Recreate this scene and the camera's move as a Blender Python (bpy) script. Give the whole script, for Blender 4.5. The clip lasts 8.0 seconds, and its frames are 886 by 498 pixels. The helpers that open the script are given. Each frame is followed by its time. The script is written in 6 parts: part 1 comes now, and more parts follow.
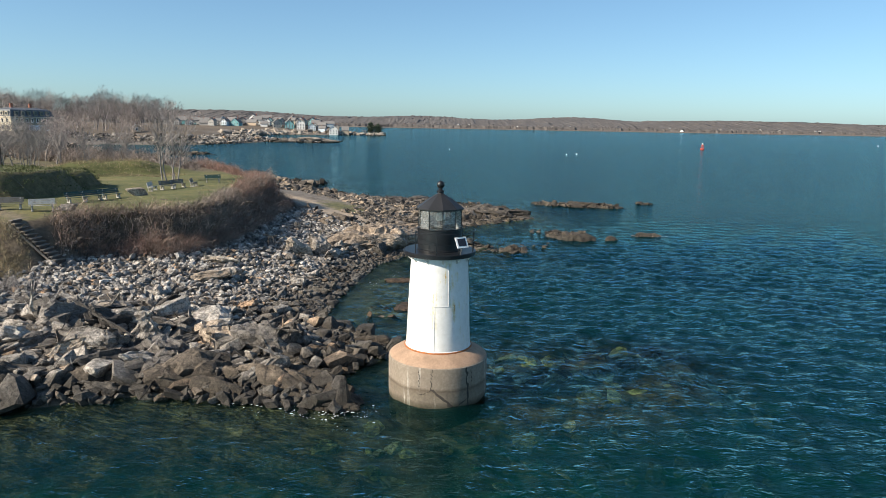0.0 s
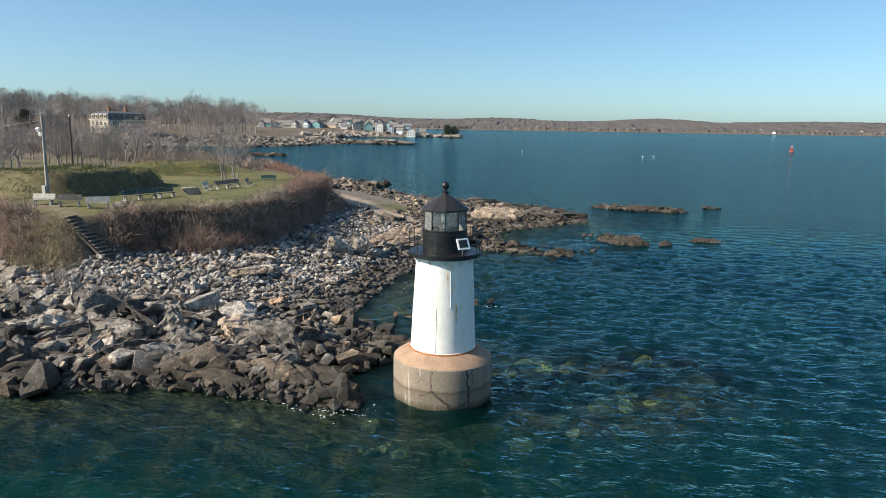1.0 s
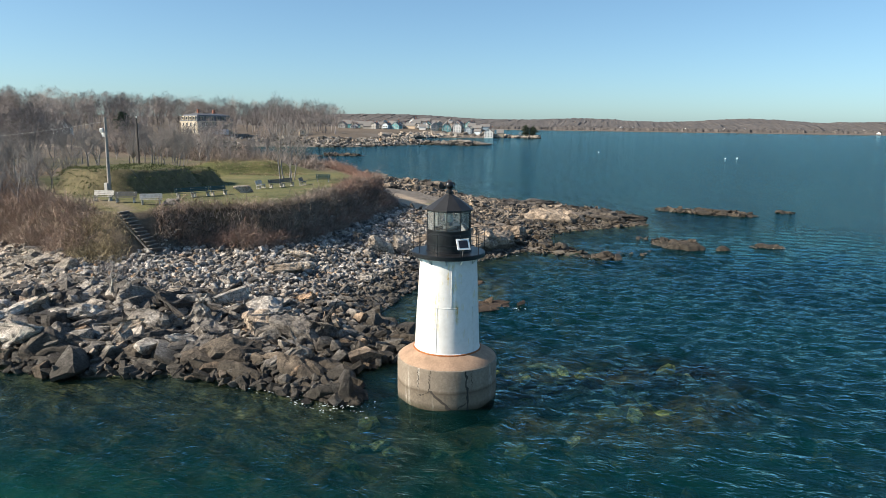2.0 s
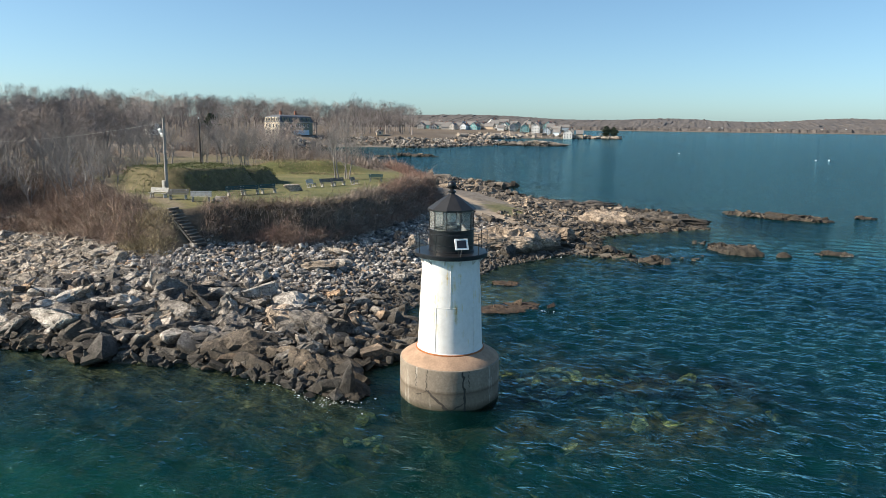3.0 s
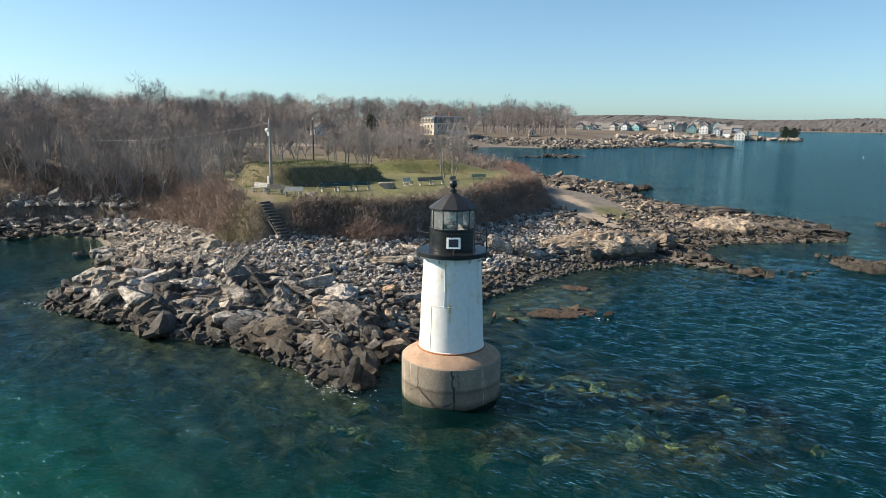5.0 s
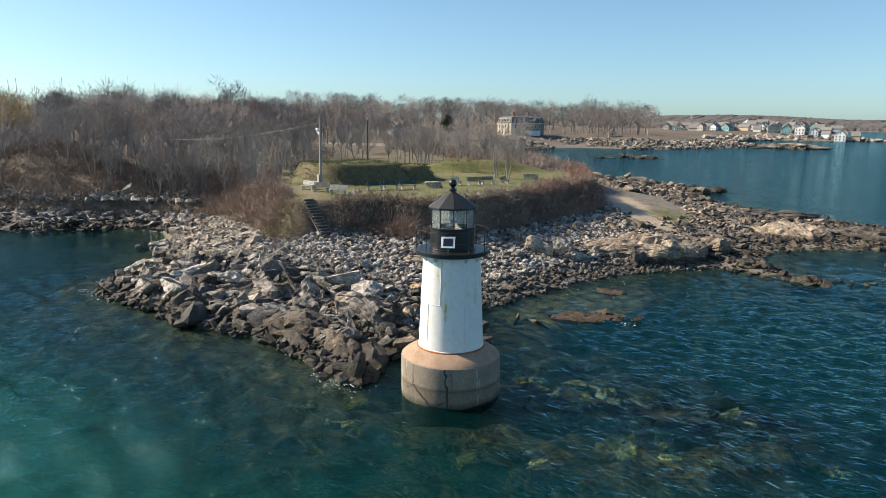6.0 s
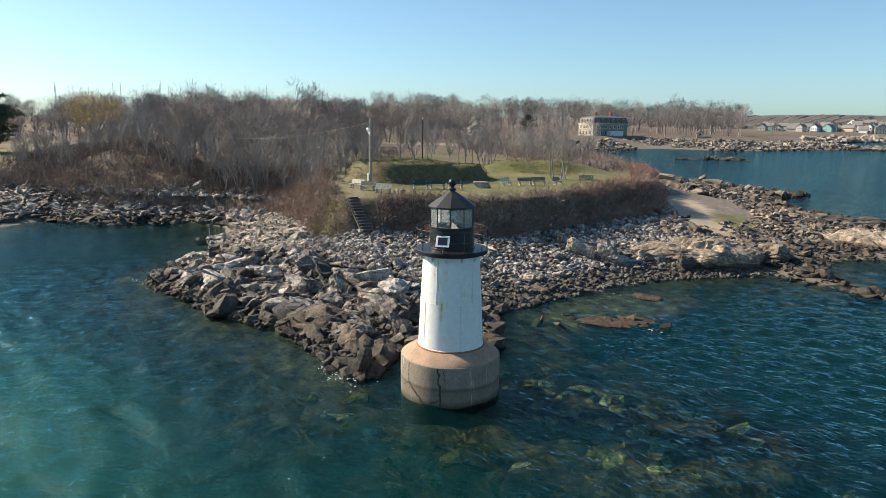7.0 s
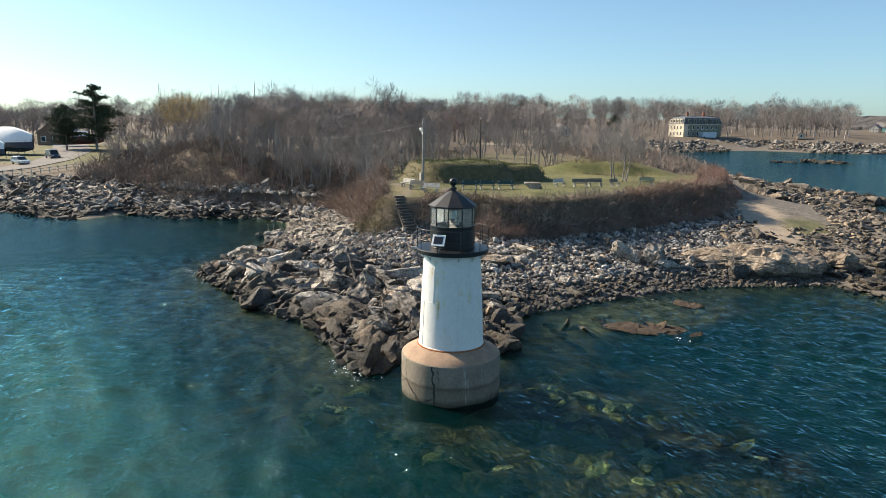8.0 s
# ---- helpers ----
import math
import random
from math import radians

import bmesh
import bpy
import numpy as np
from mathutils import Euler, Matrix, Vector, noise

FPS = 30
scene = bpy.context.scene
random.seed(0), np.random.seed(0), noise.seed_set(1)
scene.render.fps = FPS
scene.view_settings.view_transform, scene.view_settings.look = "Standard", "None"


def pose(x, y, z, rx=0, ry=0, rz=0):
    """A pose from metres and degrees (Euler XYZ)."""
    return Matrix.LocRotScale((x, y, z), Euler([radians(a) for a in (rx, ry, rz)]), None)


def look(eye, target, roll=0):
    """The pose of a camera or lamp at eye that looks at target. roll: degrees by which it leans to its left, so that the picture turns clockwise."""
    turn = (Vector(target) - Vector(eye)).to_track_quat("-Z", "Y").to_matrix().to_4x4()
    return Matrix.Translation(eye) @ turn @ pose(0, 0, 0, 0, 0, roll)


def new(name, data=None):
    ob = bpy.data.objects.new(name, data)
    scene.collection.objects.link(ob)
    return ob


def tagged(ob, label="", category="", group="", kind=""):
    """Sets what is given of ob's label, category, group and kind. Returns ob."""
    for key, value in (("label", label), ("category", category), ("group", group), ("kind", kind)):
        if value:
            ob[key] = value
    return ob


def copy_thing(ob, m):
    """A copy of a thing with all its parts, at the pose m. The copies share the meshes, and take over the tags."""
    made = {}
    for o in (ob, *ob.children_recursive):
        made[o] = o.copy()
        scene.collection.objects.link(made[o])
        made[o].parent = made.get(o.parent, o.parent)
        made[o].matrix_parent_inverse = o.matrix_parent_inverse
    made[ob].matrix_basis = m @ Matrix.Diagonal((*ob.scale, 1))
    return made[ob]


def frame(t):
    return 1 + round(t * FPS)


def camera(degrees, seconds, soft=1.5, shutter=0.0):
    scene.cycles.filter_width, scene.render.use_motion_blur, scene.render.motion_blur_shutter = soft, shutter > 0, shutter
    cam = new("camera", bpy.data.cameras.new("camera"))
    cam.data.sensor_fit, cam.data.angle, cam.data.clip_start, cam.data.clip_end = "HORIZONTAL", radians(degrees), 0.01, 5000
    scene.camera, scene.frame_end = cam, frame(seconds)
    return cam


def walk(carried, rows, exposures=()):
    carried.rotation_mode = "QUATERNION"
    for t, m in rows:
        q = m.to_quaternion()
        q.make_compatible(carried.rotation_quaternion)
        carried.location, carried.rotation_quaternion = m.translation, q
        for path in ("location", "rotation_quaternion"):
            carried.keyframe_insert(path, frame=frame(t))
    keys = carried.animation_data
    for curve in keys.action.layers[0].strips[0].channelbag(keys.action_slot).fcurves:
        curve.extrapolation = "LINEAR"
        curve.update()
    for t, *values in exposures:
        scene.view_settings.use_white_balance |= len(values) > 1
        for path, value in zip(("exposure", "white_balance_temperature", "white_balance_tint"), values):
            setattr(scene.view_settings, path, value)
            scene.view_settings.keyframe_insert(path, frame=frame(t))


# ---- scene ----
cam = camera(66.1, 8.0, soft=0.85)
PATH = [
    (0, (-0.555, -34.006, 13.786), (-0.513, -32.039, 13.424), 1.05),
    (0.5, (1.273, -33.905, 13.784), (1.202, -31.939, 13.423), 0.97),
    (1, (3.120, -33.716, 13.783), (2.934, -31.758, 13.423), 0.90),
    (1.5, (4.978, -33.435, 13.782), (4.677, -31.491, 13.422), 0.84),
    (2, (6.841, -33.060, 13.782), (6.426, -31.137, 13.421), 0.79),
    (2.5, (8.702, -32.587, 13.781), (8.174, -30.692, 13.420), 0.74),
    (3, (10.554, -32.015, 13.781), (9.915, -30.154, 13.419), 0.70),
    (3.5, (12.391, -31.339, 13.781), (11.643, -29.520, 13.419), 0.67),
    (4, (14.207, -30.558, 13.781), (13.353, -28.786, 13.418), 0.64),
    (4.5, (15.995, -29.668, 13.782), (15.037, -27.951, 13.418), 0.62),
    (5, (17.748, -28.667, 13.782), (16.689, -27.010, 13.417), 0.62),
    (5.5, (19.461, -27.551, 13.783), (18.304, -25.961, 13.417), 0.61),
    (6, (21.125, -26.318, 13.784), (19.874, -24.802, 13.417), 0.62),
    (6.5, (22.735, -24.966, 13.785), (21.393, -23.529, 13.417), 0.63),
    (7, (24.284, -23.490, 13.787), (22.854, -22.142, 13.418), 0.65),
    (7.5, (25.766, -21.889, 13.788), (24.252, -20.636, 13.418), 0.68),
    (8, (27.175, -20.160, 13.790), (25.580, -19.011, 13.419), 0.71),
]
walk(cam, [(t, look(eye, target, roll)) for t, eye, target, roll in PATH],
     exposures=[(0, 0.86, 6500, 10), (1.5, 0.89, 6520, 10), (3.5, 0.97, 6620, 10), (6, 1.01, 6750, 10), (8, 1.03, 6850, 10)])

# ---- light ----
SUN = Vector((-0.77, -0.36, 0.53)).normalized()
world = bpy.data.worlds.new("sky")
scene.world = world
world.use_nodes = True
wn = world.node_tree.nodes
sky = wn.new("ShaderNodeTexSky")
sky.sky_type = 'NISHITA'
sky.sun_disc = False
sky.sun_elevation = math.asin(SUN.z)
sky.sun_rotation = math.atan2(SUN.x, SUN.y)
sky.air_density, sky.dust_density, sky.ozone_density = 0.8, 0.7, 3.0
wn["Background"].inputs[1].default_value = 0.101
even = wn.new("ShaderNodeGamma")
even.inputs[1].default_value = 0.83
tint = wn.new("ShaderNodeMix")
tint.data_type, tint.blend_type = 'RGBA', 'MULTIPLY'
tint.inputs[0].default_value = 1.0
tint.inputs[7].default_value = (0.79, 1.01, 1.08, 1)
world.node_tree.links.new(sky.outputs[0], even.inputs[0])
world.node_tree.links.new(even.outputs[0], tint.inputs[6])
world.node_tree.links.new(tint.outputs[2], wn["Background"].inputs[0])
sun = new("sun", bpy.data.lights.new("sun", 'SUN'))
sun.data.energy, sun.data.angle, sun.data.color = 5.0, radians(0.53), (1.0, 0.88, 0.72)
sun.matrix_world = look((0, 0, 60), Vector((0, 0, 60)) - SUN)


# ---- materials ----
def material(name):
    m = bpy.data.materials.new(name)
    m.use_nodes = True
    return m, m.node_tree.nodes, m.node_tree.links, m.node_tree.nodes["Principled BSDF"]


def noise_node(nodes, links, scale, detail=4.0, rough=0.6, coords="Object", stretch=None):
    tc = nodes.new("ShaderNodeTexCoord")
    n = nodes.new("ShaderNodeTexNoise")
    n.inputs["Scale"].default_value, n.inputs["Detail"].default_value, n.inputs["Roughness"].default_value = scale, detail, rough
    if stretch:
        mp = nodes.new("ShaderNodeMapping")
        mp.inputs["Scale"].default_value = stretch
        links.new(tc.outputs[coords], mp.inputs[0])
        links.new(mp.outputs[0], n.inputs["Vector"])
    else:
        links.new(tc.outputs[coords], n.inputs["Vector"])
    return n


def ramp(nodes, links, source, stops):
    r = nodes.new("ShaderNodeValToRGB")
    while len(r.color_ramp.elements) < len(stops):
        r.color_ramp.elements.new(0.5)
    for e, (p, c) in zip(r.color_ramp.elements, stops):
        e.position, e.color = p, (*c, 1)
    links.new(source, r.inputs[0])
    return r


def mix(nodes, links, fac, a, b, blend='MIX'):
    m = nodes.new("ShaderNodeMix")
    m.data_type, m.blend_type = 'RGBA', blend
    for socket, v in ((m.inputs[0], fac), (m.inputs[6], a), (m.inputs[7], b)):
        if isinstance(v, (int, float)):
            socket.default_value = v
        elif isinstance(v, tuple):
            socket.default_value = (*v, 1)
        else:
            links.new(v, socket)
    return m.outputs[2]


def maths(nodes, links, op, a, b=0.0, clamp=False):
    m = nodes.new("ShaderNodeMath")
    m.operation, m.use_clamp = op, clamp
    for socket, v in zip(m.inputs, (a, b)):
        if isinstance(v, (int, float)):
            socket.default_value = v
        else:
            links.new(v, socket)
    return m.outputs[0]


def bump(nodes, links, bsdf, height, strength, distance):
    b = nodes.new("ShaderNodeBump")
    b.inputs["Strength"].default_value, b.inputs["Distance"].default_value = strength, distance
    links.new(height, b.inputs["Height"])
    links.new(b.outputs[0], bsdf.inputs["Normal"])
    return b


def plain(name, colour, roughness=0.6, metallic=0.0, spread=0.25, scale=3.0, relief=0.0, coords="Object", twiggy=False):
    """A surface of one base colour with uneven tone, wear and fine relief."""
    m, nodes, links, b = material(name)
    n = noise_node(nodes, links, scale, 5, 0.65, coords)
    fine = noise_node(nodes, links, scale * 9, 3, 0.6, coords)
    r = ramp(nodes, links, n.outputs[0], [(0.3, tuple(c * (1 - spread) for c in colour)), (0.7, tuple(min(1, c * (1 + spread)) for c in colour))])
    c = mix(nodes, links, 0.25, r.outputs[0], fine.outputs[0], 'OVERLAY')
    if twiggy:
        each = ramp(nodes, links, nodes.new("ShaderNodeNewGeometry").outputs["Random Per Island"], [(0.0, (0.45, 0.44, 0.44)), (0.6, (0.95, 0.94, 0.93)), (1.0, (1.5, 1.49, 1.48))])
        c = mix(nodes, links, 1.0, c, each.outputs[0], 'MULTIPLY')
    links.new(c, b.inputs["Base Color"])
    b.inputs["Roughness"].default_value, b.inputs["Metallic"].default_value = roughness, metallic
    if relief:
        bump(nodes, links, b, fine.outputs[0], 0.6, relief)
    return m


def rock_material(name, stops, island=True, wet=True, scale=1.0):
    """Granite: each stone its own tone, mottled, dark and slick near the water."""
    m, nodes, links, b = material(name)
    if island:
        pick = nodes.new("ShaderNodeNewGeometry").outputs["Random Per Island"]
    else:
        pick = nodes.new("ShaderNodeObjectInfo").outputs["Random"]
    tone = ramp(nodes, links, pick, stops)
    geo = nodes.new("ShaderNodeNewGeometry")
    big = noise_node(nodes, links, 0.55 * scale, 6, 0.7)
    fine = noise_node(nodes, links, 7.0 * scale, 5, 0.7)
    links.new(geo.outputs["Position"], big.inputs["Vector"])
    links.new(geo.outputs["Position"], fine.inputs["Vector"])
    stain = ramp(nodes, links, big.outputs[0], [(0.38, (0.50, 0.48, 0.46)), (0.62, (1.15, 1.14, 1.13))])
    c = mix(nodes, links, 1.0, tone.outputs[0], stain.outputs[0], 'MULTIPLY')
    grit = ramp(nodes, links, fine.outputs[0], [(0.3, (0.45, 0.44, 0.43)), (0.7, (1.35, 1.35, 1.35))])
    c = mix(nodes, links, 1.0, c, grit.outputs[0], 'MULTIPLY')
    crust = noise_node(nodes, links, 2.4 * scale, 8, 0.72, stretch=(1, 1, 2.2))
    c = mix(nodes, links, 1.0, c, ramp(nodes, links, crust.outputs[0], [(0.34, (0.30, 0.285, 0.27)), (0.45, (0.95, 0.93, 0.91)), (0.66, (1.45, 1.42, 1.39))]).outputs[0], 'MULTIPLY')
    joint = nodes.new("ShaderNodeTexVoronoi")
    joint.feature = 'DISTANCE_TO_EDGE'
    joint.inputs["Scale"].default_value = 1.15 * scale
    bend = nodes.new("ShaderNodeVectorMath")
    bend.operation = 'MULTIPLY_ADD'
    links.new(fine.outputs["Color"], bend.inputs[0])
    bend.inputs[1].default_value = (0.35, 0.35, 0.5)
    links.new(geo.outputs["Position"], bend.inputs[2])
    links.new(bend.outputs[0], joint.inputs["Vector"])
    crack = ramp(nodes, links, joint.outputs["Distance"], [(0.0, (0.22, 0.21, 0.20)), (0.05, (1, 1, 1))])
    c = mix(nodes, links, 0.6, c, crack.outputs[0], 'MULTIPLY')
    rough = 0.85
    if wet:
        sep = nodes.new("ShaderNodeSeparateXYZ")
        links.new(geo.outputs["Position"], sep.inputs[0])
        level = maths(nodes, links, 'ADD', sep.outputs[2], maths(nodes, links, 'MULTIPLY', big.outputs[0], -1.5))
        w = ramp(nodes, links, level, [(-0.3, (1, 1, 1)), (0.25, (0, 0, 0))])
        dark = mix(nodes, links, 0.74, c, (0.022, 0.018, 0.012))
        c = mix(nodes, links, w.outputs[0], c, dark)
    links.new(c, b.inputs["Base Color"])
    b.inputs["Roughness"].default_value = rough
    rugged = noise_node(nodes, links, 2.2 * scale, 6, 0.75)
    links.new(geo.outputs["Position"], rugged.inputs["Vector"])
    bump(nodes, links, b, maths(nodes, links, 'ADD', maths(nodes, links, 'MULTIPLY', crack.outputs[0], 0.10), maths(nodes, links, 'ADD', rugged.outputs[0], maths(nodes, links, 'MULTIPLY', fine.outputs[0], 0.28))), 1.0, 0.22)
    return m


GREYS = [(0.0, (0.075, 0.075, 0.075)), (0.22, (0.22, 0.217, 0.213)), (0.5, (0.37, 0.365, 0.355)), (0.78, (0.54, 0.53, 0.51)), (0.9, (0.55, 0.52, 0.47)), (1.0, (0.44, 0.30, 0.19))]
BROWNS = [(0.0, (0.045, 0.041, 0.037)), (0.4, (0.135, 0.12, 0.103)), (0.75, (0.26, 0.23, 0.195)), (1.0, (0.42, 0.34, 0.25))]
PALES = [(0.0, (0.19, 0.172, 0.15)), (0.4, (0.34, 0.31, 0.27)), (0.8, (0.46, 0.43, 0.38)), (1.0, (0.42, 0.34, 0.26))]
M_BOULDER = rock_material("boulder_granite", [(0.0, (0.05, 0.047, 0.044)), (0.25, (0.16, 0.15, 0.138)), (0.5, (0.32, 0.303, 0.28)), (0.75, (0.54, 0.52, 0.485)), (0.88, (0.48, 0.42, 0.345)), (1.0, (0.48, 0.32, 0.20))], island=False)
M_COBBLE = rock_material("cobble_granite", GREYS)
M_RUBBLE = rock_material("rubble_granite", [(0.0, (0.05, 0.047, 0.043)), (0.35, (0.16, 0.15, 0.138)), (0.7, (0.31, 0.295, 0.27)), (0.92, (0.45, 0.43, 0.395)), (1.0, (0.42, 0.30, 0.20))])
M_DARKROCK = rock_material("weathered_brown_rock", BROWNS)
M_PALEROCK = rock_material("pale_granite", PALES)
M_WETISLE = rock_material("rusty_wet_rock", [(0.0, (0.13, 0.075, 0.04)), (0.6, (0.22, 0.13, 0.075)), (1.0, (0.28, 0.20, 0.13))])
M_WEEDROCK = rock_material("weedy_sunken_rock", [(0.0, (0.16, 0.14, 0.08)), (0.4, (0.36, 0.36, 0.14)), (0.75, (0.52, 0.53, 0.25)), (1.0, (0.62, 0.60, 0.42))], wet=False)
M_TIP = rock_material("wet_tip_rock", [(0.0, (0.12, 0.10, 0.078)), (1.0, (0.23, 0.19, 0.145))], island=False)
M_LEDGE = rock_material("ledge_granite", [(0.0, (0.20, 0.165, 0.13)), (0.5, (0.32, 0.26, 0.20)), (1.0, (0.42, 0.34, 0.26))], island=False, scale=0.7)
M_DOME = rock_material("pale_orange_ledge", [(0.0, (0.27, 0.215, 0.16)), (1.0, (0.36, 0.31, 0.255))], island=False, scale=0.6)
M_DOORSTONE = plain("old_concrete", (0.085, 0.077, 0.062), 0.85, spread=0.3, scale=0.9, relief=0.02)
M_CAP = plain("weathered_cap_concrete", (0.30, 0.20, 0.135), 0.85, spread=0.25, scale=1.4, relief=0.02)
M_BLACK = plain("black_paint", (0.009, 0.010, 0.012), 0.38, spread=0.3, scale=2.0)
M_BLACKROOF = plain("black_roof_paint", (0.017, 0.017, 0.018), 0.5, spread=0.3, scale=2.0)
M_RUST = plain("rust", (0.28, 0.10, 0.035), 0.9, spread=0.4, scale=5)
M_SEAM = plain("seam_paint", (0.60, 0.585, 0.55), 0.6, spread=0.2, scale=4)
M_WHITE = plain("white_enamel", (0.78, 0.78, 0.76), 0.45, spread=0.04)
M_PANELBLACK = plain("solar_cells", (0.02, 0.022, 0.03), 0.2, spread=0.2, scale=12)
M_CRACK = plain("crack_shadow", (0.05, 0.042, 0.035), 0.95, spread=0.3)
M_BARK = plain("grey_bark", (0.225, 0.208, 0.197), 0.9, spread=0.35, scale=2)
# canopy base colour is darkened to stand in for shadow between the crowns
M_CANOPY = plain("far_canopy", (0.088, 0.080, 0.076), 0.95, spread=0.5, scale=0.11)
M_TWIG = plain("far_twigs", (0.225, 0.200, 0.190), 0.9, spread=0.4, scale=0.12, twiggy=True)
M_BRUSH = plain("brown_brush", (0.27, 0.20, 0.16), 0.9, spread=0.4, scale=0.35, twiggy=True)
M_GREYBRUSH = plain("grey_brush", (0.25, 0.205, 0.175), 0.9, spread=0.45, scale=0.5, twiggy=True)
M_CANES = plain("pale_canes", (0.33, 0.27, 0.215), 0.9, spread=0.3, scale=0.5)
# mound grass: own dark green, deepened to carry the shade of the flank
M_MOUNDGRASS = plain("shade_dark_mound_grass", (0.070, 0.085, 0.028), 0.9, spread=0.5, scale=0.8)
M_LAWNGRASS = plain("lawn_grass", (0.16, 0.155, 0.055), 0.9, spread=0.4, scale=0.5)
M_COVEBRUSH = plain("dark_cove_brush", (0.155, 0.127, 0.112), 0.9, spread=0.45, scale=0.3, twiggy=True)
M_REDBRUSH = plain("reddish_brush", (0.27, 0.168, 0.132), 0.9, spread=0.35, scale=0.4, twiggy=True)
M_DRYGRASS = plain("dry_grass", (0.26, 0.215, 0.130), 0.9, spread=0.35, scale=0.6, twiggy=True)
M_GREENWOOD = plain("green_painted_slats", (0.012, 0.05, 0.045), 0.55, spread=0.3)
M_SUPPORT = plain("bench_concrete", (0.36, 0.345, 0.31), 0.85, spread=0.25, scale=2)
M_DARKWOOD = plain("dark_slats", (0.12, 0.115, 0.105), 0.8, spread=0.25, scale=3)
M_GREYWOOD = plain("weathered_slats", (0.42, 0.41, 0.38), 0.8, spread=0.25, scale=3)
M_CASTIRON = plain("bench_iron", (0.10, 0.10, 0.10), 0.6, spread=0.3)
M_POLEWOOD = plain("pole_wood", (0.27, 0.25, 0.23), 0.85, spread=0.25, scale=2)
M_DARKPOLE = plain("dark_pole_wood", (0.06, 0.05, 0.045), 0.85, spread=0.25, scale=2)
M_STEP = plain("step_timber", (0.15, 0.135, 0.115), 0.9, spread=0.35, scale=2, relief=0.01)
M_PINE = plain("pine_needles", (0.040, 0.060, 0.034), 0.8, spread=0.4, scale=0.5)
M_WILLOW = plain("yellow_willow_twigs", (0.40, 0.28, 0.115), 0.9, spread=0.35, scale=0.5, twiggy=True)
M_NEARTWIG = plain("near_twigs", (0.245, 0.210, 0.195), 0.9, spread=0.35, scale=0.15, twiggy=True)
M_REDDISH = plain("reddish_far_twigs", (0.25, 0.165, 0.135), 0.9, spread=0.3, scale=0.15)


def painted_iron():
    """White paint on riveted iron plates, with yellowed and rusty runs."""
    m, nodes, links, b = material("white_painted_iron")
    streak = noise_node(nodes, links, 1.0, 6, 0.7, stretch=(5.5, 5.5, 0.35))
    patch = noise_node(nodes, links, 1.1, 5, 0.65)
    fac = maths(nodes, links, 'MULTIPLY', streak.outputs[0], patch.outputs[0])
    yellow = ramp(nodes, links, fac, [(0.30, (0.70, 0.695, 0.68)), (0.36, (0.67, 0.61, 0.44)), (0.41, (0.50, 0.30, 0.11))])
    dirt = noise_node(nodes, links, 4.0, 6, 0.7)
    grime = ramp(nodes, links, dirt.outputs[0], [(0.35, (0.90, 0.90, 0.89)), (0.6, (1, 1, 1))])
    links.new(mix(nodes, links, 1.0, yellow.outputs[0], grime.outputs[0], 'MULTIPLY'), b.inputs["Base Color"])
    b.inputs["Roughness"].default_value = 0.5
    bump(nodes, links, b, patch.outputs[0], 0.3, 0.03)
    return m


M_IRON = painted_iron()


def tide_concrete():
    """Old concrete with pale lime runs, a dark tide line and weed near the water."""
    m, nodes, links, b = material("tide_stained_concrete")
    big = noise_node(nodes, links, 0.9, 6, 0.7)
    fine = noise_node(nodes, links, 8.0, 5, 0.7)
    run = noise_node(nodes, links, 1.0, 5, 0.7, stretch=(3.2, 3.2, 0.22))
    tone = ramp(nodes, links, big.outputs[0], [(0.3, (0.165, 0.135, 0.105)), (0.7, (0.255, 0.212, 0.165))])
    lime = ramp(nodes, links, run.outputs[0], [(0.58, (0, 0, 0)), (0.68, (0.75, 0.75, 0.75))])
    c = mix(nodes, links, lime.outputs[0], tone.outputs[0], (0.56, 0.53, 0.48))
    tc, sep = nodes.new("ShaderNodeTexCoord"), nodes.new("ShaderNodeSeparateXYZ")
    links.new(tc.outputs["Object"], sep.inputs[0])
    level = maths(nodes, links, 'ADD', sep.outputs[2], maths(nodes, links, 'MULTIPLY', big.outputs[0], 0.25))
    band = ramp(nodes, links, maths(nodes, links, 'MULTIPLY', level, 0.4), [(0.0, (0.17, 0.16, 0.07)), (0.11, (0.46, 0.47, 0.42)), (0.20, (0.80, 0.80, 0.78)), (0.36, (0.72, 0.71, 0.68)), (0.41, (0.50, 0.47, 0.43)), (0.47, (1, 1, 1))])
    c = mix(nodes, links, 1.0, c, band.outputs[0], 'MULTIPLY')
    grit = ramp(nodes, links, fine.outputs[0], [(0.3, (0.75, 0.75, 0.75)), (0.7, (1.15, 1.15, 1.15))])
    c = mix(nodes, links, 1.0, c, grit.outputs[0], 'MULTIPLY')
    links.new(c, b.inputs["Base Color"])
    b.inputs["Roughness"].default_value = 0.85
    bump(nodes, links, b, fine.outputs[0], 0.6, 0.03)
    return m


M_CONCRETE = tide_concrete()


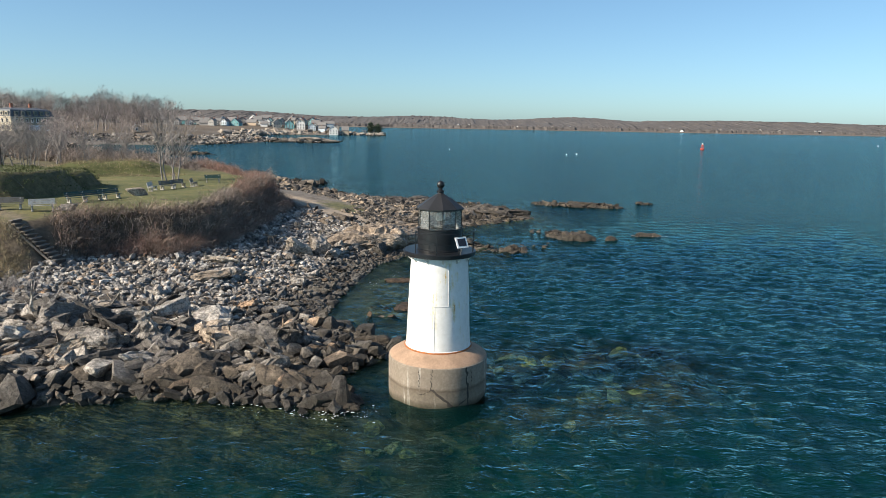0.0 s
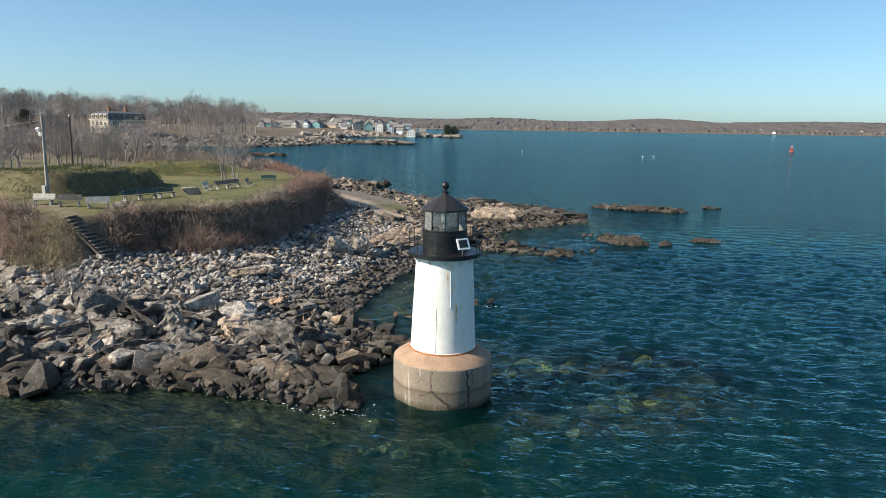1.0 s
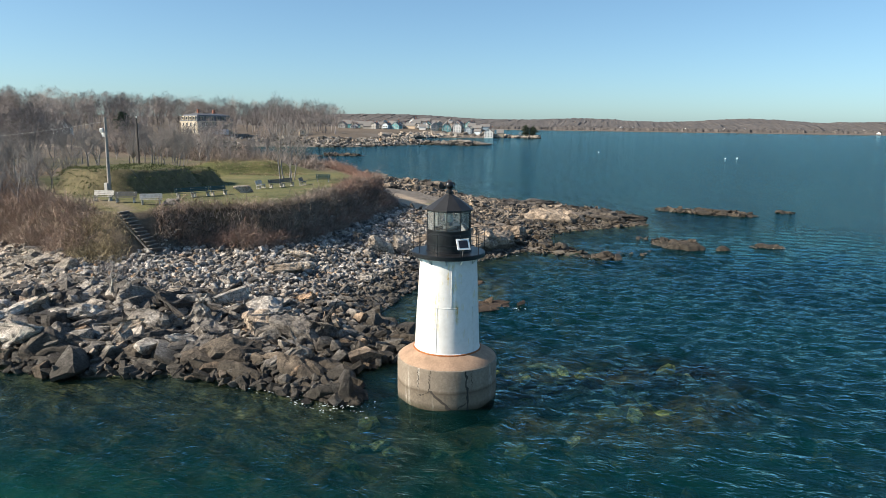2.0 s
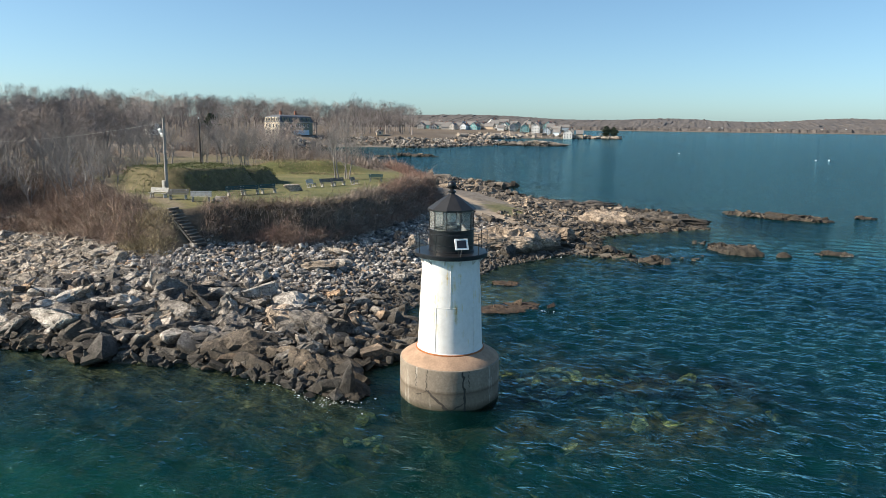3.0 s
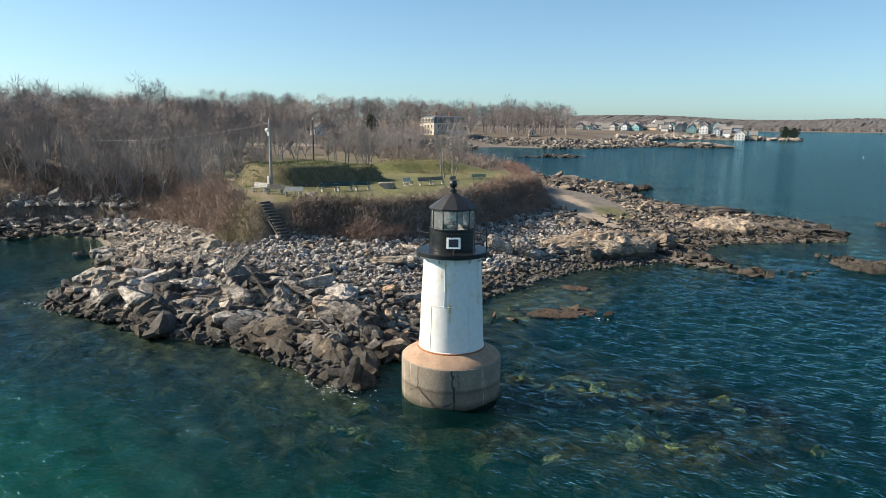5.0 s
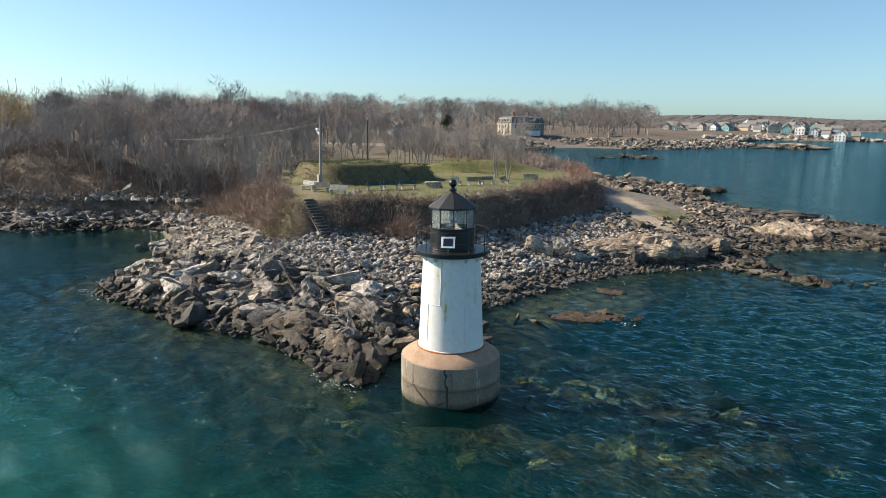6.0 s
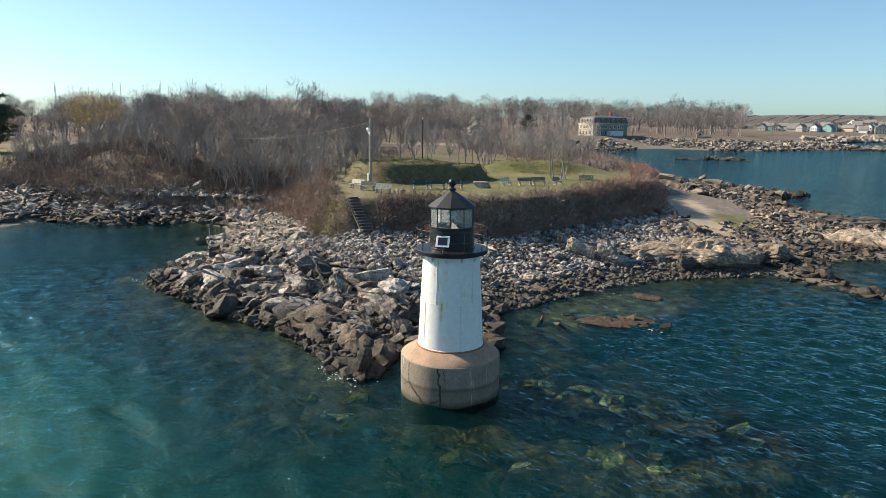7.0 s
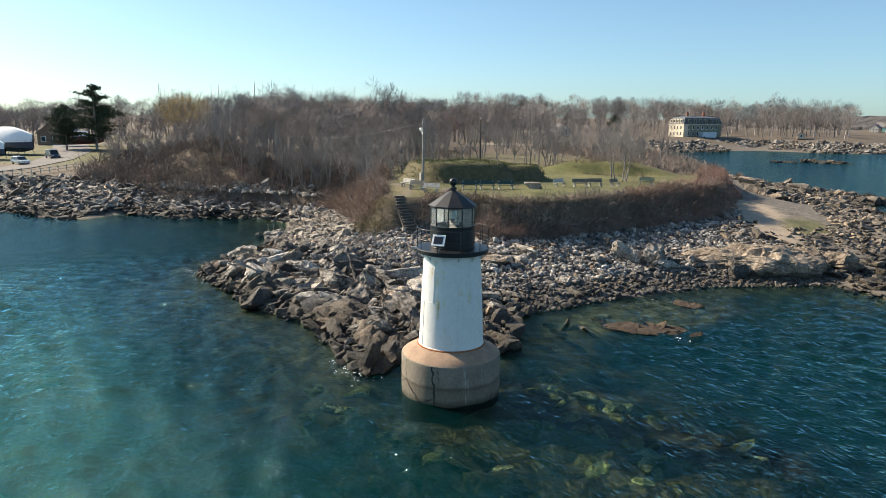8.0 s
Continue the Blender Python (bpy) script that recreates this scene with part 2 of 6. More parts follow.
def glass(name):
    m, nodes, links, b = material(name)
    nodes.remove(b)
    fres = nodes.new("ShaderNodeFresnel")
    fres.inputs[0].default_value = 1.5
    clear, gloss, both = nodes.new("ShaderNodeBsdfTransparent"), nodes.new("ShaderNodeBsdfGlossy"), nodes.new("ShaderNodeMixShader")
    clear.inputs[0].default_value = (0.86, 0.9, 0.9, 1)
    gloss.inputs["Roughness"].default_value = 0.03
    for a, s in ((fres.outputs[0], 0), (clear.outputs[0], 1), (gloss.outputs[0], 2)):
        links.new(a, both.inputs[s])
    salt, haze = nodes.new("ShaderNodeBsdfTranslucent"), nodes.new("ShaderNodeMixShader")
    salt.inputs[0].default_value = (0.8, 0.82, 0.82, 1)
    grime = noise_node(nodes, links, 6.0, 5, 0.7)
    links.new(maths(nodes, links, 'MULTIPLY', grime.outputs[0], 0.32), haze.inputs[0])
    links.new(both.outputs[0], haze.inputs[1])
    links.new(salt.outputs[0], haze.inputs[2])
    links.new(haze.outputs[0], nodes["Material Output"].inputs[0])
    return m


M_GLASS = glass("lantern_glass")


def ground_material():
    """Lawn, worn earth, brush litter, sand, shingle and sea bed, told apart by zone weights on the sheet."""
    m, nodes, links, b = material("ground")
    zone = nodes.new("ShaderNodeAttribute")
    zone.attribute_name = "zone"
    sep = nodes.new("ShaderNodeSeparateColor")
    links.new(zone.outputs["Color"], sep.inputs[0])
    big = noise_node(nodes, links, 0.22, 6, 0.7)
    mid = noise_node(nodes, links, 1.6, 6, 0.7)
    fine = noise_node(nodes, links, 9.0, 5, 0.75)
    shingle = ramp(nodes, links, mid.outputs[0], [(0.3, (0.07, 0.062, 0.052)), (0.7, (0.23, 0.20, 0.17))])
    litter = ramp(nodes, links, mid.outputs[0], [(0.3, (0.060, 0.045, 0.033)), (0.7, (0.17, 0.13, 0.088))])
    lawn = ramp(nodes, links, big.outputs[0], [(0.3, (0.062, 0.078, 0.022)), (0.52, (0.112, 0.114, 0.038)), (0.72, (0.185, 0.155, 0.066))])
    sand = ramp(nodes, links, mid.outputs[0], [(0.25, (0.30, 0.235, 0.175)), (0.75, (0.41, 0.335, 0.25))])
    c = mix(nodes, links, sep.outputs[2], shingle.outputs[0], sand.outputs[0])
    c = mix(nodes, links, sep.outputs[1], c, litter.outputs[0])
    tuft = ramp(nodes, links, mid.outputs[0], [(0.35, (0.65, 0.68, 0.6)), (0.65, (1.25, 1.2, 1.1))])
    c = mix(nodes, links, sep.outputs[0], c, mix(nodes, links, 0.8, lawn.outputs[0], tuft.outputs[0], 'MULTIPLY'))
    grit = ramp(nodes, links, fine.outputs[0], [(0.3, (0.62, 0.62, 0.62)), (0.7, (1.25, 1.25, 1.25))])
    geo, deep = nodes.new("ShaderNodeNewGeometry"), nodes.new("ShaderNodeSeparateXYZ")
    links.new(geo.outputs["Position"], deep.inputs[0])
    under = ramp(nodes, links, maths(nodes, links, 'MULTIPLY_ADD', deep.outputs[2], -2.0), [(0.1, (0, 0, 0)), (0.6, (1, 1, 1))])
    bedrock = noise_node(nodes, links, 0.75, 6, 0.72)
    weedy = ramp(nodes, links, bedrock.outputs[0], [(0.36, (0.035, 0.028, 0.018)), (0.48, (0.11, 0.092, 0.058)), (0.57, (0.13, 0.115, 0.07)), (0.68, (0.24, 0.21, 0.15))])
    weedy = mix(nodes, links, maths(nodes, links, 'MULTIPLY', sep.outputs[2], 0.8), weedy.outputs[0], (0.27, 0.23, 0.185))
    c = mix(nodes, links, under.outputs[0], c, weedy)
    c = mix(nodes, links, 1.0, c, grit.outputs[0], 'MULTIPLY')
    links.new(c, b.inputs["Base Color"])
    b.inputs["Roughness"].default_value = 0.95
    bump(nodes, links, b, fine.outputs[0], 0.8, 0.06)
    return m


M_GROUND = ground_material()


def water_material():
    """Choppy sea: sky gloss over a teal body that lets the shallow bed show through."""
    m, nodes, links, b = material("sea_water")
    geo = nodes.new("ShaderNodeNewGeometry")
    h = None
    for scale, detail, stretch, turn, gain in ((0.8, 3, (0.6, 1.45, 1), 0.3, 0.26), (2.0, 3, (0.7, 1.35, 1), 0.5, 0.16), (4.5, 2, (0.8, 1.2, 1), -0.1, 0.06)):
        mp = nodes.new("ShaderNodeMapping")
        mp.inputs["Scale"].default_value, mp.inputs["Rotation"].default_value = stretch, (0, 0, turn)
        links.new(geo.outputs["Position"], mp.inputs[0])
        n = nodes.new("ShaderNodeTexNoise")
        n.inputs["Scale"].default_value, n.inputs["Detail"].default_value, n.inputs["Distortion"].default_value = scale, detail, 0.35
        links.new(mp.outputs[0], n.inputs["Vector"])
        # sharp crests and round troughs
        fold = maths(nodes, links, 'ABSOLUTE', maths(nodes, links, 'SUBTRACT', maths(nodes, links, 'MULTIPLY', n.outputs[0], 2.0), 1.0))
        crest = maths(nodes, links, 'MULTIPLY', maths(nodes, links, 'POWER', maths(nodes, links, 'SUBTRACT', 1.0, fold, True), 1.6), gain)
        h = crest if h is None else maths(nodes, links, 'ADD', h, crest)
    bp = nodes.new("ShaderNodeBump")
    bp.inputs["Distance"].default_value = 0.80
    ripple = nodes.new("ShaderNodeAttribute")
    ripple.attribute_name = "ripple"
    links.new(ripple.outputs["Fac"], bp.inputs["Strength"])
    links.new(h, bp.inputs["Height"])
    depth = nodes.new("ShaderNodeAttribute")
    depth.attribute_name = "depth"
    clear = maths(nodes, links, 'POWER', 0.60, depth.outputs["Fac"], True)
    patch = noise_node(nodes, links, 0.05, 3, 0.6)
    deep = ramp(nodes, links, patch.outputs[0], [(0.35, (0.0006, 0.0135, 0.0190)), (0.65, (0.0007, 0.0195, 0.0198))])
    green = nodes.new("ShaderNodeAttribute")
    green.attribute_name = "pale_bed"
    links.new(mix(nodes, links, green.outputs["Fac"], deep.outputs[0], (0.0008, 0.044, 0.029)), b.inputs["Base Color"])
    b.inputs["Roughness"].default_value = 0.6
    b.inputs["Specular IOR Level"].default_value = 0.0
    see = nodes.new("ShaderNodeBsdfTransparent")
    see.inputs[0].default_value = (0.82, 0.96, 0.82, 1)
    body = nodes.new("ShaderNodeMixShader")
    for a, s in ((clear, 0), (b.outputs[0], 1), (see.outputs[0], 2)):
        links.new(a, body.inputs[s])
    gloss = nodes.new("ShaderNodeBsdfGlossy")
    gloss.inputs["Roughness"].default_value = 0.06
    # blue-green tint dims and cools the reflected sky; clear water would mirror it untinted
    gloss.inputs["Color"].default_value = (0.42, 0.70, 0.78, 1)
    fres = nodes.new("ShaderNodeFresnel")
    fres.inputs[0].default_value = 1.24
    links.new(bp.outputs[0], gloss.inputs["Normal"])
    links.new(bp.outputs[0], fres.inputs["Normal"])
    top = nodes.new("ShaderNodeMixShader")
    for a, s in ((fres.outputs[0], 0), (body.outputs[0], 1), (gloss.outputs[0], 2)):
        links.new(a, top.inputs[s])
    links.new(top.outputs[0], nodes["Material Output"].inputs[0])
    return m


M_WATER = water_material()


# ---- mesh helpers ----
def mesh_object(name, verts, faces, mat, parent=None, smooth=False, label=""):
    me = bpy.data.meshes.new(name)
    me.from_pydata(verts, [], faces)
    me.materials.append(mat)
    if smooth:
        me.shade_smooth()
    me.update()
    ob = new(name, me)
    ob.parent = parent
    return tagged(ob, label)


def part(name, bm, mat, parent=None, label="", smooth=False):
    """Links a bmesh as one mesh object under a thing or a part."""
    me = bpy.data.meshes.new(name)
    bm.to_mesh(me)
    bm.free()
    me.materials.append(mat)
    if smooth:
        me.shade_smooth()
        me.set_sharp_from_angle(angle=radians(32))
    ob = new(name, me)
    ob.parent = parent
    return tagged(ob, label)


def thing(name, m, label, category, group="", kind=""):
    ob = new(name)
    ob.empty_display_size = 0.2
    ob.matrix_basis = m
    return tagged(ob, label, category, group, kind)


def box(bm, size, centre=(0, 0, 0), turn=None, bevel=0.0):
    made = bmesh.ops.create_cube(bm, size=1.0)["verts"]
    m = Matrix.Translation(centre) @ (turn.to_4x4() if turn else Matrix.Identity(4)) @ Matrix.Diagonal((*size, 1))
    bmesh.ops.transform(bm, matrix=m, verts=made)
    if bevel:
        edges = list({e for v in made for e in v.link_edges})
        bmesh.ops.bevel(bm, geom=edges, offset=bevel, segments=1, affect='EDGES')
    return bm


def lathe(bm, profile, n=48, phase=0.0):
    """Turns a list of (radius, z) round the z axis."""
    rings = []
    for r, z in profile:
        rings.append([bm.verts.new((r * math.cos(phase + 2 * math.pi * k / n), r * math.sin(phase + 2 * math.pi * k / n), z)) for k in range(n)] if r > 1e-5 else [bm.verts.new((0, 0, z))])
    for a, b in zip(rings, rings[1:]):
        for k in range(n):
            q = [a[k % len(a)], a[(k + 1) % len(a)], b[(k + 1) % len(b)], b[k % len(b)]]
            q = [v for i, v in enumerate(q) if v not in q[:i]]
            if len(q) > 2:
                bm.faces.new(q)
    return bm


def rod(bm, a, b, r0, r1=None, n=8):
    """A tapered bar from a to b."""
    a, b = Vector(a), Vector(b)
    r1 = r0 if r1 is None else r1
    d = (b - a).normalized()
    u = d.orthogonal().normalized()
    v = d.cross(u)
    rings = [[bm.verts.new(p + r * (u * math.cos(2 * math.pi * k / n) + v * math.sin(2 * math.pi * k / n))) for k in range(n)] for p, r in ((a, r0), (b, r1))]
    for k in range(n):
        bm.faces.new((rings[0][k], rings[0][(k + 1) % n], rings[1][(k + 1) % n], rings[1][k]))
    bm.faces.new(rings[0][::-1])
    bm.faces.new(rings[1])
    return bm


# ---- the plan: shore line, foot and top of the bluff ----
SHORE = [(-5.0, -2.9), (-6.6, 0.9), (-3.0, 5.6), (-5.0, 8.4), (-8.0, 11.8), (-8.2, 17), (-7.6, 20.5), (-6.4, 25), (-5.6, 32), (-2.8, 37.5), (0.5, 41.5), (5, 40.6),
         (6, 42.5), (2.2, 47), (1.6, 54), (4.5, 58), (15.3, 67), (14.8, 71), (12, 82), (-3, 88.5), (-15, 96), (-26, 106), (-25.5, 112), (-24, 121.5), (-28, 124)]
SHORE += [(-44, 126), (-60, 133), (-69, 129.5), (-78, 141), (-95, 162), (-110, 157), (-122, 156), (-150, 190), (-177, 237), (-181, 260), (-169, 300), (-185, 318),
          (-176, 340), (-157, 335), (-137, 331), (-121, 362), (-110, 411), (-101, 425), (-72, 411), (-70, 418), (-80, 447), (-146, 470), (-165, 560), (-150, 660)]
SHORE += [(-100, 700), (-45, 712), (-55, 735), (-170, 790), (-600, 900), (-3000, 1000), (-3000, -300), (-400, -110), (-150, -45), (-110, -26), (-92, -15), (-75, -6.4),
          (-80, 1), (-71, 5), (-67, 12.5), (-64, 14.4), (-58, 15.5), (-52.5, 13), (-46.5, 8.2), (-39, 4.4), (-36.6, -0.5), (-33, -3.0), (-25.6, -2.6), (-19.5, -3), (-15, -1.2), (-9.3, -1.8)]
FOOT = [(-29.3, 12.6), (-27.9, 14.0), (-27.8, 16.2), (-27.6, 18.6), (-26, 21), (-22.6, 21.5), (-20.3, 25.5), (-19.4, 30), (-19.6, 42), (-19.2, 52.5), (-23, 61), (-29, 75), (-38, 85),
        (-60, 112), (-80, 128), (-100, 140), (-125, 140), (-152, 165), (-190, 235), (-195, 262), (-183, 300), (-197, 325), (-180, 352), (-150, 348), (-133, 370), (-122, 415)]
FOOT += [(-125, 440), (-160, 462), (-185, 560), (-172, 680), (-110, 712), (-110, 722), (-200, 770), (-620, 860), (-2900, 960), (-2900, -250), (-420, -90), (-160, -30), (-114, -14),
         (-105, -2), (-78, 8.6), (-67, 18.5), (-62, 20.5), (-57.5, 22.6), (-53.5, 21.6), (-42, 16.4), (-33, 12.8)]
TOP = [(-49.7, 25.7), (-42.5, 19.8), (-34, 16.6), (-31.2, 16), (-29.4, 18.2), (-26.5, 21.5), (-23.5, 22.6), (-20.8, 26), (-20.9, 34), (-21.3, 39), (-22.3, 50), (-21.2, 56), (-29.0, 65),
       (-34, 78), (-56, 104), (-78, 118), (-105, 128), (-130, 128), (-160, 160), (-205, 235), (-210, 262), (-200, 300), (-212, 330), (-190, 368), (-160, 370), (-150, 400)]
TOP += [(-160, 440), (-190, 470), (-205, 560), (-185, 670), (-112, 720), (-98, 735), (-200, 775), (-620, 830), (-2800, 930), (-2800, -200), (-440, -40), (-260, 10), (-150, 25), (-112, 16), (-90, 14), (-78, 19), (-66, 27), (-58, 31)]
FAR = [(-3000, 1400), (-900, 1750), (-300, 1950), (-104, 2000), (574, 2000), (1250, 2000), (2500, 1950), (4500, 1800), (4500, 4500), (-3000, 4500)]


def signed(poly, x, y):
    """Distance to a polygon's outline, positive inside."""
    p = np.array(poly, float)
    q = np.roll(p, -1, axis=0)
    best, inside = np.full(x.shape, 1e18), np.zeros(x.shape, bool)
    for (ax, ay), (bx, by) in zip(p, q):
        dx, dy = bx - ax, by - ay
        k = np.clip(((x - ax) * dx + (y - ay) * dy) / (dx * dx + dy * dy), 0, 1)
        best = np.minimum(best, (x - ax - k * dx) ** 2 + (y - ay - k * dy) ** 2)
        if ay != by:
            inside ^= ((ay > y) != (by > y)) & (x < (bx - ax) * (y - ay) / (by - ay) + ax)
    d = np.sqrt(best)
    return np.where(inside, d, -d)


def smooth(a, b, v):
    k = np.clip((v - a) / (b - a), 0, 1)
    return k * k * (3 - 2 * k)


def waves(x, y, size, seed):
    """Cheap rolling unevenness from summed sines, about -1 to 1."""
    rs = np.random.RandomState(seed)
    out = np.zeros_like(x)
    for k in range(7):
        a, f, p = rs.uniform(0, 2 * np.pi), rs.uniform(0.6, 2.4) / size, rs.uniform(0, 6.28)
        out = out + np.sin((x * np.cos(a) + y * np.sin(a)) * f * 2 * np.pi + p) / 3
    return out


def lobed(x, y, cx, cy, ax, ay, turn, power=2.6):
    """1 at the middle of a flattened mound and 0 at its rim."""
    c, s = math.cos(radians(turn)), math.sin(radians(turn))
    u, v = ((x - cx) * c + (y - cy) * s) / ax, (-(x - cx) * s + (y - cy) * c) / ay
    return (np.abs(u) ** power + np.abs(v) ** power) ** (1 / power)


def height(x, y):
    """Height of the ground, in metres over the water."""
    x, y = np.asarray(x, float), np.asarray(y, float)
    ds, df, dt = signed(SHORE, x, y), signed(FOOT, x, y), signed(TOP, x, y)
    fs = signed(FAR, x, y)
    bed = -np.minimum(9.0, 0.20 * np.abs(ds) + 0.25 * (1 - np.exp(-np.abs(ds) / 3)))
    bed = np.maximum(bed, -0.8 - 6 * smooth(0.4, 1.15, lobed(x, y, 7, 2, 18, 11, 20, 2)))
    shoal = np.exp(-1.8 * lobed(x, y, -9, -20, 26, 13, -8, 2) ** 2) * smooth(4, 13, -ds)
    shelf = 1 - smooth(0.55, 1.0, lobed(x, y, -3.0, 21, 6.2, 13, -8, 2))
    bed = np.maximum(bed, np.where(ds < 0, -0.14 - 4 * smooth(0.5, 1.0, lobed(x, y, -3.0, 21, 6.2, 13, -8, 2)), -9))
    bed = np.minimum(bed + (0.40 * waves(x, y, 6.0, 3) + 0.12 * waves(x, y, 4.0, 4)) * smooth(0, 3, -ds) * (1 - shoal) * (1 - 0.85 * shelf), -0.02 - 0.3 * smooth(0, 4, -ds) * (1 - 0.6 * shelf))
    beach = 3.1 * np.clip(ds / np.maximum(ds - df, 0.3), 0, 1) ** 1.0
    beach = np.minimum(beach, 0.08 + 0.30 * ds) + 0.10 * waves(x, y, 4, 5) * smooth(0.5, 2, ds)
    k = np.clip(df / np.maximum(df - dt, 0.3), 0, 1)
    slope = 3.1 + 3.05 * (0.35 * k + 0.65 * smooth(0, 1, k))
    flat = 6.15 + 0.38 * (1 - smooth(26, 54, y)) * smooth(0, 4, dt) * smooth(-110, -80, x) + 0.12 * waves(x, y, 14, 7) * smooth(1, 6, dt) + 9.5 * smooth(60, 270, dt) + 8 * smooth(330, 900, dt)
    h = np.where(ds < 0, bed, np.where(df < 0, beach, np.where(dt < 0, slope, flat)))
    # the grassed battery mound with its side lobe, and the low bank behind the benches
    rise = np.zeros_like(h)
    for cx, cy, ax, ay, turn, top, rim in ((-41.6, 31.4, 6.3, 7.3, -12, 2.3, 0.77), (-41.0, 39.2, 5.2, 4.4, 20, 1.8, 0.70), (-45, 63, 12, 5, 35, 1.6, 0.3), (-62, 52, 9, 3, 20, 1.2, 0.3)):
        rise = np.maximum(rise, top * (1 - smooth(rim, 1.0, lobed(x, y, cx, cy, ax, ay, turn))))
    h = h + rise
    h = h + 2.6 * (1 - smooth(0.2, 1.0, lobed(x, y, -92, 18, 20, 9, 20)))
    h = h + 4.5 * smooth(700, 745, y) * smooth(-330, -290, x) * (1 - smooth(-95, -70, x)) * smooth(0, 8, dt)
    h = np.where((fs > 0), 2 * smooth(0, 40, fs) + 26 * smooth(15, 420, fs) * (1 + 0.3 * waves(x, y, 900, 11)), h)
    return h


def ground_sheet():
    def axis(lo, hi, step, reach_lo, reach_hi):
        out, s, v = list(np.arange(lo, hi, step)), step, lo
        left = []
        while v > reach_lo:
            s *= 1.16
            v -= s
            left.append(v)
        s, v = step, out[-1]
        while v < reach_hi:
            s *= 1.16
            v += s
            out.append(v)
        return np.array(left[::-1] + out)
    xs, ys = axis(-110, 26, 0.62, -4500, 4500), axis(-12, 132, 0.62, -900, 4500)
    gx, gy = np.meshgrid(xs, ys)
    gz = height(gx, gy)
    n, m = gx.shape
    verts = np.stack([gx, gy, gz], -1).reshape(-1, 3)
    i = np.arange(n * m).reshape(n, m)
    faces = np.stack([i[:-1, :-1], i[:-1, 1:], i[1:, 1:], i[1:, :-1]], -1).reshape(-1, 4)
    me = bpy.data.meshes.new("ground")
    me.from_pydata(verts.tolist(), [], faces.tolist())
    me.materials.append(M_GROUND)
    me.shade_smooth()
    x, y = verts[:, 0], verts[:, 1]
    ds, df, dt = signed(SHORE, x, y), signed(FOOT, x, y), signed(TOP, x, y)
    near = smooth(-160, -100, x) * (1 - smooth(75, 110, y))
    edge = 0.6 * waves(x, y, 6, 21)
    lawn = smooth(0.2, 1.2, dt + 0.7 * edge) * smooth(-68, -57, x + 3 * edge) * (1 - smooth(64, 74, y)) 
    path = 1 - smooth(0.35, 1.0, np.abs(signed([(-31.5, 17.5), (-36, 20.3), (-44, 22.5), (-52, 30), (-60, 38), (-52, 30.2), (-44, 22.7), (-36, 20.5)], x, y)))
    lawn = lawn * (1 - 0.75 * path)
    lawn = np.maximum(lawn, 0.9 * smooth(0, 8, dt) * (1 - smooth(-150, -118, x)) * (1 - smooth(28, 44, y)) * smooth(-320, -280, x))
    lawn = np.maximum(lawn, (0.45 + 0.3 * edge) * (1 - smooth(0.6, 1.0, lobed(x, y, -85, 72, 45, 22, 40))) * smooth(0, 3, dt))
    lawn = np.maximum(lawn, 0.9 * (1 - smooth(0.7, 1.0, lobed(x, y, -165, 2, 50, 20, 10))))
    sand = (1 - smooth(0.7, 1.1, lobed(x, y, -17.8, 60.8, 16, 3.6, 128, 2.2) + 0.30 * edge)) * (df < 0.5)
    sand = np.maximum(sand, np.maximum(0.4 * path * (dt > -0.5), (1 - smooth(0.6, 1.0, lobed(x, y, -135, 140, 45, 16, 15)))))
    sand = np.maximum(sand, 0.8 * np.exp(-1.8 * lobed(x, y, -9, -20, 26, 13, -8, 2) ** 2) * smooth(5, 14, -ds))
    sand = np.maximum(sand, 0.25 * (1 - smooth(0.55, 1.0, lobed(x, y, -3.0, 21, 6.2, 13, -8, 2))) * (ds < 0))
    # less lawn on the mound's flanks: their shade is painted as brown litter
    mound = np.minimum(lobed(x, y, -41.6, 31.4, 6.3, 7.3, -12), lobed(x, y, -41.0, 39.2, 5.2, 4.4, 20))
    lawn = lawn * (1 - 0.55 * smooth(0.62, 0.75, mound) * (1 - smooth(0.98, 1.05, mound)))
    weed = 1 - smooth(0.5, 1.0, lobed(x, y, -67, 9, 6, 2.0, 50) + 0.3 * edge)
    lawn = np.maximum(lawn, np.maximum(0.9 * weed, 0.8 * (1 - smooth(0.7, 1.0, lobed(x, y, -12.5, 62, 6, 3, 120) + 0.3 * edge))))
    fs = signed(FAR, x, y)
    sand = np.maximum(sand, smooth(0, 3, fs) * (1 - smooth(14, 22, fs)))
    litter = np.maximum(smooth(-0.6, 0.6, df + 0.5 * edge), smooth(20, 30, fs))
    zone = np.stack([np.clip(lawn, 0, 1), np.clip(litter * (1 - sand), 0, 1), np.clip(sand, 0, 1), np.ones_like(x)], -1)
    at = me.color_attributes.new("zone", 'FLOAT_COLOR', 'POINT')
    at.data.foreach_set("color", zone.ravel())
    tagged(new("ground", me), "rocky point with shingle shore, lawn and brushy bluff", "ground", kind="structure")


